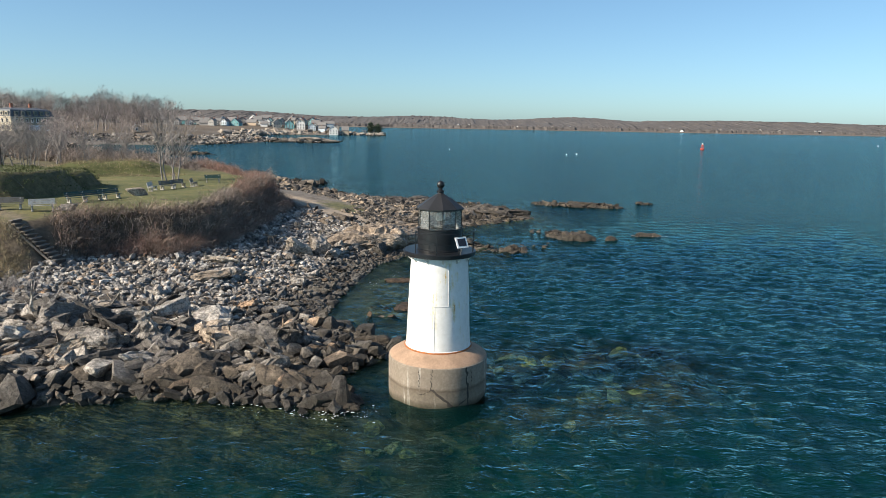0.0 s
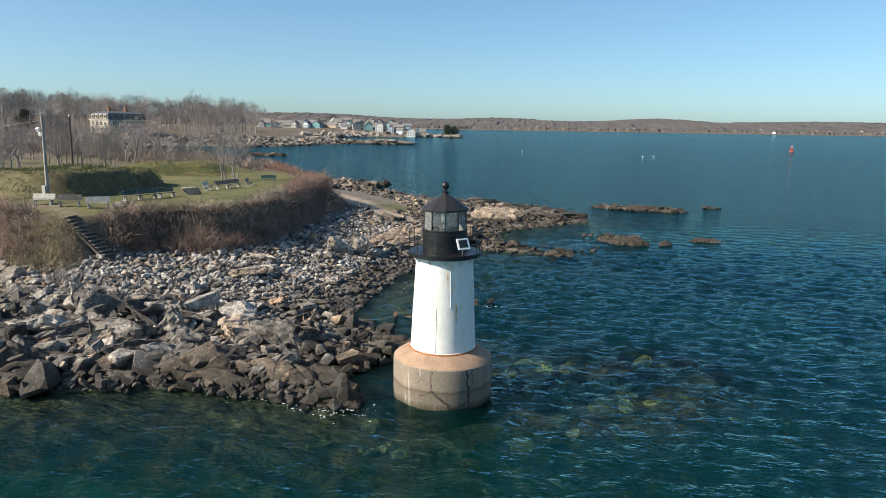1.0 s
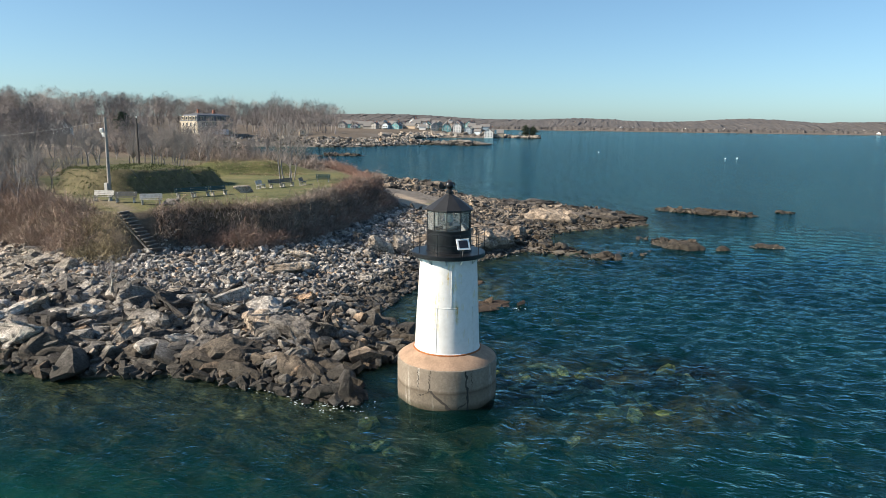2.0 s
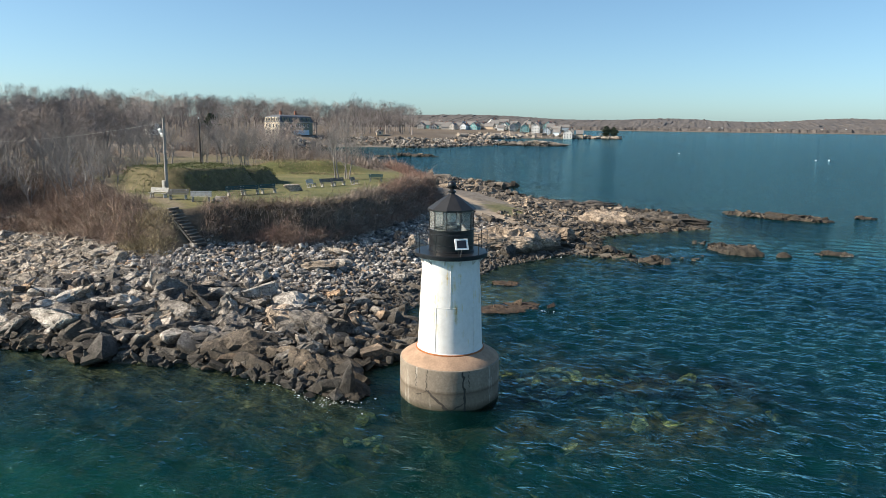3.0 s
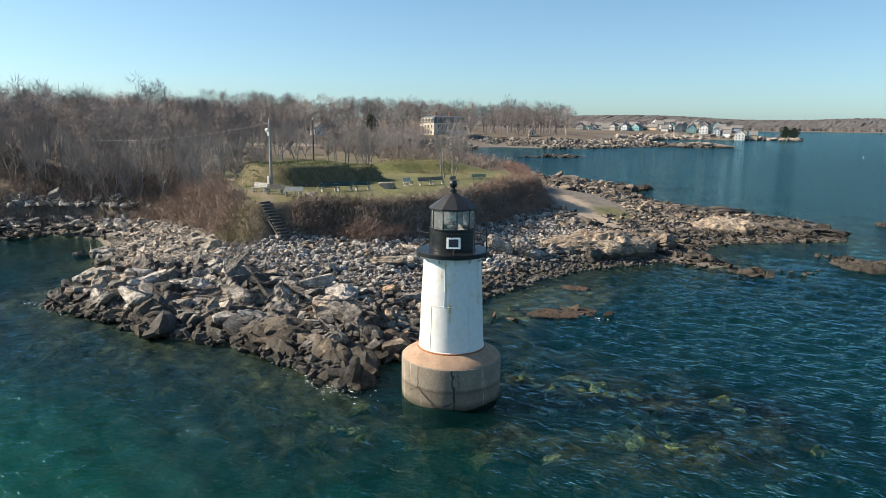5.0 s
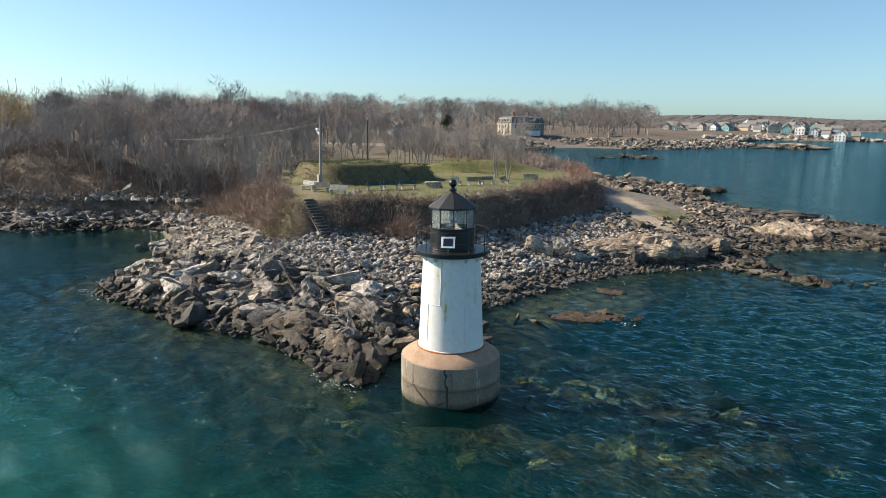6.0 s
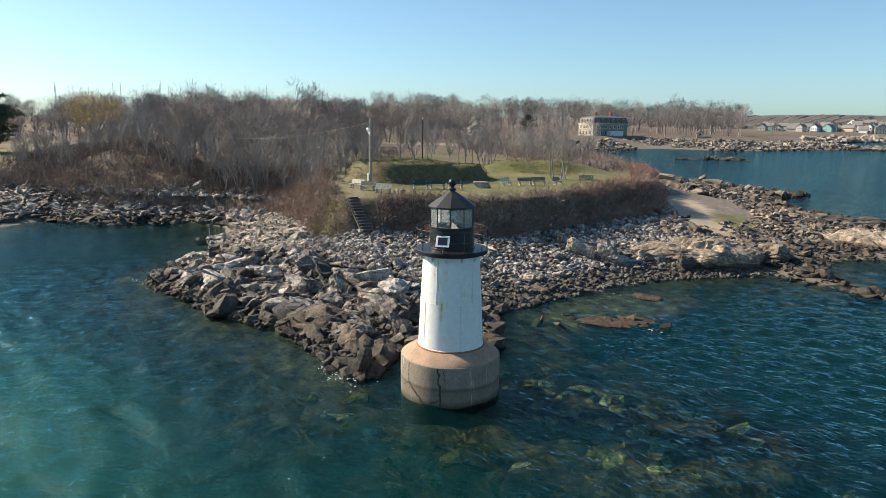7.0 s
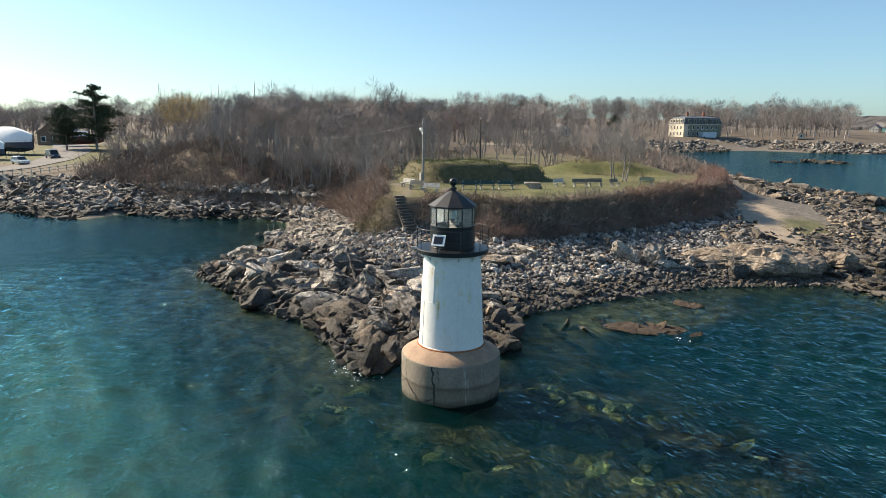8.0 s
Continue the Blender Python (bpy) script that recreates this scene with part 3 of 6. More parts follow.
def water_sheet():
    def axis(lo, hi, step, reach_lo, reach_hi):
        out, s, v, left = list(np.arange(lo, hi, step)), step, lo, []
        while v > reach_lo:
            s *= 1.16
            v -= s
            left.append(v)
        s, v = step, out[-1]
        while v < reach_hi:
            s *= 1.045
            v += s
            out.append(v)
        return np.array(left[::-1] + out)
    xs, ys = axis(-42, 40, 0.31, -4500, 4500), axis(-30, 38, 0.31, -900, 4500)
    gx, gy = np.meshgrid(xs, ys)
    n, m = gx.shape
    coarse = np.maximum(*np.meshgrid(np.gradient(xs), np.gradient(ys)))
    calm = 0.25 + 0.75 * smooth(0, 4, -signed(SHORE, gx, gy))
    # wind chop: many short crested trains round one heading, peaked by a sideways pull
    rs = np.random.RandomState(12)
    dx, dy, dz = np.zeros_like(gx), np.zeros_like(gx), np.zeros_like(gx)
    for k in range(46):
        size = 0.80 * 3.6 ** ((k + rs.random_sample()) / 46)
        a, phase = radians(108) + rs.normal(0, 0.65), rs.uniform(0, 6.28)
        high = 0.041 * size / 6.28 * np.clip(size / (2.2 * coarse) - 0.6, 0, 1) * calm
        turn = (gx * math.cos(a) + gy * math.sin(a)) * 6.28318 / size + phase
        dz += high * np.cos(turn)
        dx -= 0.9 * high * math.cos(a) * np.sin(turn)
        dy -= 0.9 * high * math.sin(a) * np.sin(turn)
    verts = np.stack([gx + dx, gy + dy, dz], -1).reshape(-1, 3)
    i = np.arange(n * m).reshape(n, m)
    faces = np.stack([i[:-1, :-1], i[:-1, 1:], i[1:, 1:], i[1:, :-1]], -1).reshape(-1, 4)
    deep = np.clip(-height(verts[:, 0], verts[:, 1]), 0, 8)
    me = bpy.data.meshes.new("water")
    me.from_pydata(verts.tolist(), [], faces.tolist())
    me.materials.append(M_WATER)
    me.shade_smooth()
    at = me.attributes.new("depth", 'FLOAT', 'POINT')
    at.data.foreach_set("value", deep)
    x, y = verts[:, 0], verts[:, 1]
    at = me.attributes.new("ripple", 'FLOAT', 'POINT')
    at.data.foreach_set("value", (0.60 - 0.20 * smooth(0.5, 2.5, coarse)).ravel())
    pale = me.attributes.new("pale_bed", 'FLOAT', 'POINT')
    pale.data.foreach_set("value", np.exp(-1.6 * lobed(x, y, -10, -21, 30, 14, -8, 2) ** 2) * smooth(3, 13, -signed(SHORE, x, y)))
    tagged(new("water", me), "rippled blue green sea, clear over the shallows", "water", kind="structure")


ground_sheet()
water_sheet()


# ---- the lighthouse ----
def lighthouse():
    top = thing("lighthouse", pose(0, 0, 0), "white iron lighthouse with black lantern on a stained concrete base", "lighthouse")
    base = part("base", lathe(bmesh.new(), [(2.47, -3.0), (2.54, -0.2), (2.56, 0.3), (2.56, 1.95), (2.545, 2.02), (2.50, 2.05)], 72), M_CONCRETE, top, "stained cracked concrete drum", True)
    rng = random.Random(4)
    for start, end, z0, z1, wide in ((-57, -54, 2.05, -0.3, 0.05), (-97, -70, 0.98, -0.05, 0.07), (-112, -97, 0.60, 0.98, 0.05), (-70, -55, 0.02, 0.40, 0.07), (-97, -98, 2.0, 0.98, 0.02), (-50, -49.5, 2.0, 1.2, 0.014), (-112, -111.5, 1.98, 1.1, 0.02)):
        bm, last = bmesh.new(), None
        for k in range(13):
            t = k / 12
            a, z = radians(start + (end - start) * t + rng.uniform(-1.2, 1.2)), z0 + (z1 - z0) * t + rng.uniform(-0.05, 0.05)
            w = wide * rng.uniform(0.5, 1.4)
            pair = [bm.verts.new((2.566 * math.cos(a + q * w / 2.6), 2.566 * math.sin(a + q * w / 2.6), z + q * w * 0.6)) for q in (-1, 1)]
            if last:
                bm.faces.new((last[0], last[1], pair[1], pair[0]))
            last = pair
        part("crack", bm, M_CRACK, base)
    part("cap", lathe(bmesh.new(), [(2.50, 2.05), (2.46, 2.10), (1.80, 2.50), (1.60, 2.52)], 72), M_CAP, top, "ochre sloping concrete cap", True)
    part("tower", lathe(bmesh.new(), [(1.70, 2.50), (1.70, 2.56), (1.66, 2.60), (1.555, 4.88), (1.565, 4.885), (1.565, 4.915), (1.555, 4.92), (1.43, 7.28), (1.0, 7.3)], 64), M_IRON, top, "white painted iron plates with rust runs", True)
    part("rust_ring", lathe(bmesh.new(), [(1.70, 2.515), (1.755, 2.505), (1.745, 2.55), (1.70, 2.575)], 64), M_RUST, top)
    for k in range(10):
        a = radians(36 * k + (10 if k % 2 else 0))
        lo, hi = ((2.6, 1.662), (4.88, 1.558)) if k % 2 else ((4.92, 1.558), (7.24, 1.436))
        bm = bmesh.new()
        rod(bm, (lo[1] * math.cos(a), lo[1] * math.sin(a), lo[0]), (hi[1] * math.cos(a), hi[1] * math.sin(a), hi[0]), 0.014, n=6)
        part("seam", bm, M_SEAM, top)
    # gallery
    part("gallery_deck", lathe(bmesh.new(), [(1.40, 7.26), (1.72, 7.28), (1.83, 7.32), (1.84, 7.50), (1.80, 7.53), (0.9, 7.54)], 64), M_BLACK, top, "black gallery deck")
    for k in range(12):
        a = radians(30 * k + 6)
        bm = bmesh.new()
        rod(bm, (1.45 * math.cos(a), 1.45 * math.sin(a), 7.02), (1.68 * math.cos(a), 1.68 * math.sin(a), 7.28), 0.03, n=6)
        rod(bm, (1.44 * math.cos(a), 1.44 * math.sin(a), 7.0), (1.44 * math.cos(a), 1.44 * math.sin(a), 7.27), 0.035, n=6)
        part("bracket", bm, M_SEAM, top)
    rail = part("railing", bmesh.new(), M_BLACK, top, "thin black iron railing")
    for z in (8.03, 8.55):
        bm = bmesh.new()
        for k in range(48):
            a, b = 2 * math.pi * k / 48, 2 * math.pi * (k + 1) / 48
            rod(bm, (1.79 * math.cos(a), 1.79 * math.sin(a), z), (1.79 * math.cos(b), 1.79 * math.sin(b), z), 0.017, n=6)
        part("rail", bm, M_BLACK, rail)
    for k in range(10):
        a = radians(36 * k + 12)
        bm = bmesh.new()
        rod(bm, (1.79 * math.cos(a), 1.79 * math.sin(a), 7.5), (1.79 * math.cos(a), 1.79 * math.sin(a), 8.57), 0.02, n=6)
        part("post", bm, M_BLACK, rail)
    # lantern room: ten sides, one facing -30 degrees
    turn = radians(-30 + 18)
    part("drum", lathe(bmesh.new(), [(1.16, 7.53), (1.16, 7.60), (1.12, 7.62), (1.12, 8.58), (1.15, 8.60), (1.15, 8.66), (0.9, 8.66)], 40), M_BLACK, top, "black painted drum", True)
    glazing = part("glazing", lathe(bmesh.new(), [(1.15, 9.56), (1.15, 9.62), (0.95, 9.62)], 10, turn), M_BLACK, top)
    for k in range(10):
        a, b = turn + radians(36 * k), turn + radians(36 * (k + 1))
        p, q = (1.10 * math.cos(a), 1.10 * math.sin(a)), (1.10 * math.cos(b), 1.10 * math.sin(b))
        bm = bmesh.new()
        rod(bm, (*p, 8.62), (*p, 9.6), 0.028, n=6)
        part("mullion", bm, M_BLACK, glazing)
        bm = bmesh.new()
        mid, away = Vector(((p[0] + q[0]) / 2, (p[1] + q[1]) / 2, 9.11)), Matrix.Rotation((a + b) / 2, 3, 'Z')
        box(bm, (0.008, 0.64, 0.93), mid, away)
        part("pane", bm, M_GLASS, glazing, "clear lantern glass").visible_shadow = False
    part("roof", lathe(bmesh.new(), [(1.0, 9.60), (1.22, 9.60), (1.22, 9.66), (0.62, 10.08), (0.16, 10.36), (0.13, 10.46)], 10, turn), M_BLACKROOF, top, "black ten sided roof")
    part("roof_neck", lathe(bmesh.new(), [(0.13, 10.40), (0.19, 10.44), (0.19, 10.50), (0.10, 10.56), (0.10, 10.64)], 20), M_BLACK, top, "", True)
    bm = bmesh.new()
    bmesh.ops.create_uvsphere(bm, u_segments=20, v_segments=12, radius=0.20, matrix=Matrix.Translation((0, 0, 10.80)))
    part("vent_ball", bm, M_BLACK, top, "black ventilator ball", True)
    part("lightning_rod", rod(bmesh.new(), (0, 0, 10.95), (0, 0, 11.75), 0.014, 0.005, 6), M_BLACK, top)
    # the lamp inside
    lamp = part("lens_pedestal", lathe(bmesh.new(), [(0.0, 8.66), (0.30, 8.66), (0.30, 8.72), (0.10, 8.76), (0.10, 8.90), (0.20, 8.92), (0.20, 8.96), (0.0, 8.96)], 20), M_CASTIRON, top)
    part("lens", lathe(bmesh.new(), [(0.0, 8.97), (0.17, 8.98), (0.21, 9.08), (0.23, 9.20), (0.21, 9.32), (0.15, 9.40), (0.0, 9.42)], 24), M_WHITE, lamp, "pale glass beacon lens", True)
    # solar panel on the rail
    a = radians(-57)
    spot = Vector((1.90 * math.cos(a), 1.90 * math.sin(a), 8.15))
    tilt = Matrix.Rotation(a, 3, 'Z') @ Matrix.Rotation(radians(-28), 3, 'Y')
    panel = part("solar_panel", box(bmesh.new(), (0.04, 0.66, 0.56), spot, tilt, 0.008), M_WHITE, top, "white framed solar panel")
    part("cells", box(bmesh.new(), (0.012, 0.46, 0.38), spot + tilt @ Vector((0.024, 0, 0)), tilt), M_PANELBLACK, panel, "dark solar cells")
    bm = bmesh.new()
    rod(bm, spot + tilt @ Vector((-0.02, 0, -0.2)), spot * 0.93 - Vector((0, 0, 0.15)), 0.02, n=6)
    rod(bm, spot + tilt @ Vector((-0.02, 0.2, 0.1)), spot * 0.93 + Vector((0, 0, 0.1)), 0.02, n=6)
    part("panel_bracket", bm, M_CASTIRON, panel)
    return top


lighthouse()


# ---- stones ----
def stone_shape(seed, flat=0.7, wide=0.8):
    """A broken block: a skewed box with knocked-off corners and edges, as triangles."""
    rng = random.Random(seed)
    bm = bmesh.new()
    skew = (rng.uniform(-0.35, 0.35), rng.uniform(-0.3, 0.3))
    for sx in (-1, 1):
        for sy in (-1, 1):
            for sz in (-1, 1):
                p = Vector((sx * rng.uniform(0.6, 1.12), sy * rng.uniform(0.55, 1.1), sz * rng.uniform(0.55, 1.1)))
                p.x += skew[0] * sz
                p.y += skew[1] * sx
                cut = rng.choice((0.2, 0.32, 0.45, 0.6))
                for axis in range(3):
                    q = p.copy()
                    q[axis] *= 1 - cut * rng.uniform(0.6, 1.2)
                    bm.verts.new((q.x, q.y * wide, q.z * flat))
    bmesh.ops.convex_hull(bm, input=bm.verts)
    for v in [v for v in bm.verts if not v.link_faces]:
        bm.verts.remove(v)
    bmesh.ops.dissolve_limit(bm, angle_limit=radians(9), verts=bm.verts, edges=bm.edges)
    bmesh.ops.triangulate(bm, faces=bm.faces)
    bmesh.ops.recalc_face_normals(bm, faces=bm.faces)
    bm.verts.index_update()
    out = np.array([v.co for v in bm.verts]), np.array([[v.index for v in f.verts] for f in bm.faces])
    bm.free()
    return out


def pebble_shape(seed):
    """A worn cobble: the hull of points near a flattened ball, as triangles."""
    rng = random.Random(seed)
    bm = bmesh.new()
    for _ in range(15):
        v = Vector((rng.gauss(0, 1), rng.gauss(0, 1), rng.gauss(0, 1))).normalized() * rng.uniform(0.85, 1.0)
        bm.verts.new((v.x, v.y * 0.78, v.z * 0.6))
    bmesh.ops.convex_hull(bm, input=bm.verts)
    for v in [v for v in bm.verts if not v.link_faces]:
        bm.verts.remove(v)
    bmesh.ops.triangulate(bm, faces=bm.faces)
    bmesh.ops.recalc_face_normals(bm, faces=bm.faces)
    bm.verts.index_update()
    out = np.array([v.co for v in bm.verts]), np.array([[v.index for v in f.verts] for f in bm.faces])
    bm.free()
    return out


PEBBLES = [pebble_shape(90 + k) for k in range(12)]
SHAPES = [stone_shape(40 + k, 0.42 + 0.05 * (k % 8), (0.55, 0.75, 0.9)[k % 3]) for k in range(20)]


def scatter(region, count, spacing, seed, keep=None):
    """Points in a box or polygon, none nearer than spacing to another (by grid cells)."""
    rs = np.random.RandomState(seed)
    p = np.array(region, float)
    lo, hi = p.min(0), p.max(0)
    pts = rs.uniform(lo, hi, (count * 6, 2))
    pts = pts[signed(region, pts[:, 0], pts[:, 1]) > 0]
    if keep is not None:
        pts = pts[keep(pts[:, 0], pts[:, 1])]
    taken, out = set(), []
    for x, y in pts:
        c = (int(x // spacing), int(y // spacing))
        if c not in taken:
            taken.add(c)
            out.append((x, y))
            if len(out) == count:
                break
    return np.array(out).reshape(-1, 2)


def stone_field(name, pts, sizes, mat, label, seed, sink=0.25, lift=0.0, floor=None, squash=1.0, shapes=None):
    """Many stones joined as one mesh, each resting in the ground."""
    rs = np.random.RandomState(seed)
    zs = height(pts[:, 0], pts[:, 1])
    if floor is not None:
        zs = np.maximum(zs, floor)
    allv, allf, n = [], [], 0
    for (x, y), z, s in zip(pts, zs, sizes):
        v, f = (shapes or SHAPES)[rs.randint(len(shapes or SHAPES))]
        e = Euler((rs.normal(0, 0.38), rs.normal(0, 0.38), rs.uniform(0, 6.28))).to_matrix()
        w = (v * (s * rs.uniform(0.8, 1.25), s * rs.uniform(0.7, 1.1), squash * s * rs.uniform(0.7, 1.1))) @ np.array(e).T
        allv.append(w + (x, y, z + s * (0.45 - sink) + rs.uniform(0, lift)))
        allf.append(f + n)
        n += len(v)
    v, f = np.concatenate(allv), np.concatenate(allf)
    ob = mesh_object(name, v.tolist(), f.tolist(), mat)
    return tagged(ob, label, "rocks", kind="stuff")


def fields():
    rs = np.random.RandomState(5)
    pts = scatter([(-38, 2), (-31, 6), (-20, 9), (-8, 12), (-7.6, 19), (-5.5, 32), (0.5, 42), (-8, 48), (-13, 49), (-18, 57), (-23, 64), (-22.5, 60), (-19, 52), (-20, 42), (-20, 26), (-23, 21), (-28, 20), (-28.5, 13), (-33, 12)], 8500, 0.34, 11)
    stone_field("cobbles", pts, rs.gamma(4, 0.045, len(pts)) + 0.09, M_COBBLE, "grey granite cobbles heaped along the beach", 12, shapes=PEBBLES)
    pts = scatter([(-58, 16.2), (-56, 19.5), (-53, 20.8), (-42, 16), (-33, 12), (-30, 8), (-36.5, 4.6), (-39, 5.2), (-46, 9.2), (-52, 14)], 3200, 0.38, 13)
    stone_field("pale_riprap", pts, rs.gamma(5, 0.045, len(pts)) + 0.1, M_PALEROCK, "pale broken riprap stones on the cove slope", 14, sink=0.3, squash=0.7)
    tip = [(-15.5, -2.5), (-4, -5), (-2, 2), (-8, 3.2), (-15.5, 2.6)]
    near = lambda x, y: (signed(SHORE, x, y) > -0.5) & ((signed(tip, x, y) < 0) | (np.sin(x * 37.7 + y * 91.3) > -0.2))
    pts = scatter([(-38, -3.5), (-25, -4), (-15, -2), (-5, -4), (-2, 6), (-7, 11), (-8, 13), (-20, 9.5), (-31, 7), (-38, 4)], 3000, 0.42, 15, near)
    stone_field("rubble", pts, rs.gamma(2.2, 0.095, len(pts)) + 0.09, M_RUBBLE, "angular grey and tan granite rubble at the point", 16, lift=0.3)
    pts = scatter([(-118, -17), (-106, 0), (-77, 8), (-66, 16.5), (-58, 18), (-57.5, 16), (-65, 14), (-70, 4), (-80, -1), (-76, -8), (-92, -17)], 4800, 0.48, 17)
    stone_field("cove_rocks", pts, rs.gamma(2.6, 0.105, len(pts)) + 0.12, M_RUBBLE, "grey rocks lining the cove shore", 18, squash=0.52)
    low = lambda x, y: signed(FOOT, x, y) < 2.2
    pts = scatter([(-80, 4), (-92, 8), (-86, 13), (-74, 17), (-66, 24), (-56, 22), (-53, 15), (-58, 16), (-65, 14.2), (-72, 7.5)], 1500, 0.42, 27, low)
    stone_field("cove_head_stones", pts, rs.gamma(3, 0.08, len(pts)) + 0.1, M_COBBLE, "small grey stones at the head of the cove", 28, squash=0.7)
    pts = scatter([(-19, 53), (-14, 46), (-4, 40), (0, 41), (6, 40), (7, 43), (2.5, 48), (2, 54), (5, 58), (15, 67), (12, 82), (-4, 88), (-15, 93), (-24, 88), (-21, 80), (-14.5, 71), (-12, 66), (-11, 60)], 3400, 0.5, 19, lambda x, y: lobed(x, y, -17.8, 60.8, 15, 3.2, 128, 2.2) + 0.25 * waves(x, y, 3, 44) > 0.85)
    stone_field("brown_ledge_rocks", pts, rs.gamma(2.2, 0.085, len(pts)) + 0.08, M_DARKROCK, "brown weathered rocks on the outer ledge", 20, sink=0.35, squash=0.7)
    pts = scatter([(-24, 122), (-26, 106), (-20, 99), (-16, 94), (-28, 84), (-36, 90), (-52, 112), (-70, 129), (-60, 134), (-44, 127)], 1700, 0.7, 21)
    stone_field("outer_rib_rocks", pts, rs.gamma(2.4, 0.14, len(pts)) + 0.12, M_DARKROCK, "dark rocks on the second rib", 22)
    pts = scatter([(-181, 262), (-169, 299), (-186, 318), (-177, 341), (-157, 336), (-137, 332), (-121, 363), (-110, 412), (-100, 426), (-70, 411), (-80, 446), (-130, 448), (-130, 415), (-140, 378), (-155, 360), (-184, 362), (-206, 327), (-192, 300), (-202, 262)], 2200, 1.4, 23)
    stone_field("far_shore_rocks", pts, rs.gamma(3, 0.16, len(pts)) + 0.25, M_RUBBLE, "granite rocks along the far shore", 24)
    awash = (("flat_ledge_stones", 0.2, 18.2, 2.6, 1.6, 20, 9, 0.35, -0.06), ("flat_ledge_stones", -4.0, 15.0, 3.5, 3.0, 10, 8, 0.5, -0.18),
             ("islet_stones", 17.0, 50.5, 2.8, 2.2, -40, 90, 0.36, 0.30), ("islet_stones", 25.5, 84.5, 7.5, 2.3, -18, 150, 0.40, 0.20), ("islet_stones", 39.0, 89.0, 2.0, 1.0, 0, 10, 0.5, 0.05), ("islet_stones", 27.6, 52.4, 2.2, 0.9, 0, 14, 0.35, 0.0),
             ("islet_stones", 8.4, 40.4, 1.8, 1.1, 10, 14, 0.45, 0.0), ("islet_stones", 12.0, 44.0, 2.5, 1.5, 30, 9, 0.35, -0.1), ("islet_stones", -97, 242, 8, 2.5, 10, 40, 1.0, 0.2), ("islet_stones", -106, 232, 4, 2, 30, 14, 0.8, 0.0), ("islet_stones", 13.5, 54.5, 1.2, 0.8, 0, 6, 0.3, 0.0))
    for k, (name, x, y, ax, ay, turn, count, size, level) in enumerate(awash):
        ang, r = rs.uniform(0, 6.28, count), np.sqrt(rs.uniform(0, 1, count))
        u, v = ax * r * np.cos(ang), ay * r * np.sin(ang)
        c, d = math.cos(radians(turn)), math.sin(radians(turn))
        flat = name.startswith("flat")
        stone_field(name, np.stack([x + u * c - v * d, y + u * d + v * c], -1), size * rs.uniform(0.6, 1.5, count), M_WETISLE if flat else M_DARKROCK, "rusty brown stones just awash" if flat else "dark brown rocks of a small islet", 60 + k, sink=0.35, floor=level - 0.1, squash=0.45 if flat else 0.8)
    sunk = lambda x, y: (lobed(x, y, 7, 1.5, 17, 10, 20, 2) < 0.85) & (signed(SHORE, x, y) < -2) & (x * x + y * y > 20) & (waves(x, y, 9, 41) > -0.1)
    pts = scatter([(-8, -10), (24, -10), (24, 14), (-8, 14)], 170, 1.05, 29, sunk)
    stone_field("sunken_boulders", pts, rs.uniform(0.45, 1.05, len(pts)), M_WEEDROCK, "weedy boulders under the clear water", 30, sink=0.5, squash=0.55, shapes=PEBBLES)
    pts = scatter([(-165, 560), (-150, 658), (-100, 700), (-45, 711), (-55, 728), (-110, 715), (-172, 680), (-185, 560)], 500, 3.0, 25)
    stone_field("village_shore_rocks", pts, rs.gamma(4, 0.4, len(pts)) + 0.5, M_PALEROCK, "pale rocks below the far village", 26)


fields()


def ledge(name, x, y, l, w, h, turn, seed, mat, label, blocky=1.0, sink=0.35, rough=1.0):
    """A hump of bed rock with joints and steps."""
    bm = bmesh.new()
    bmesh.ops.create_icosphere(bm, subdivisions=5 if l > 5 else 4, radius=1.0)
    off = Vector((seed * 7.3, seed * 3.1, 0))
    for v in bm.verts:
        p = v.co.copy()
        q = Vector((p.x * l, p.y * w, p.z * h)) * 0.5
        warp = Vector((q.x * 0.42 + 0.25 * q.y, q.y * 0.75, q.z * 0.5)) * (1.0 if l > 3 else 2.0) * (0.25 if l > 30 else 1.0)
        warp = warp + off + 0.35 * Vector((noise.noise(q * 0.5 + off), noise.noise(q * 0.5 - off), 0))
        dist, cells = noise.voronoi(warp)
        block = noise.cell_vector(cells[0] * 3.7 + off).x - 0.5
        joint = min(1.0, (dist[1] - dist[0]) * 5)
        k = noise.fractal(q * 0.6 + off, 0.9, 2.1, 5)
        s = 1 + 0.40 * rough * noise.fractal(q * 0.35 - off, 0.8, 2.0, 4) + 0.36 * block * blocky
        z = max(p.z, -0.3)
        z = math.copysign(abs(z) ** 0.9, z)
        lift = 0.85 + 0.95 * block * blocky + 0.35 * rough * k
        v.co = Vector((p.x * l * 0.5 * s, p.y * w * 0.5 * s, z * h * max(0.15, lift) - (1 - joint) * min(0.3, 0.28 * h) * max(0, p.z) + (0.07 * noise.fractal(q * 2.4 + off, 0.8, 2.1, 3) + 0.09 * block) * min(1, l / 3) ))
    ob = part(name, bm, mat)
    z = max(float(height(x, y)), -0.12 * h)
    ob.matrix_basis = pose(x, y, z - sink * 0.3 * h, 0, 0, turn)
    return tagged(ob, label, "rock")


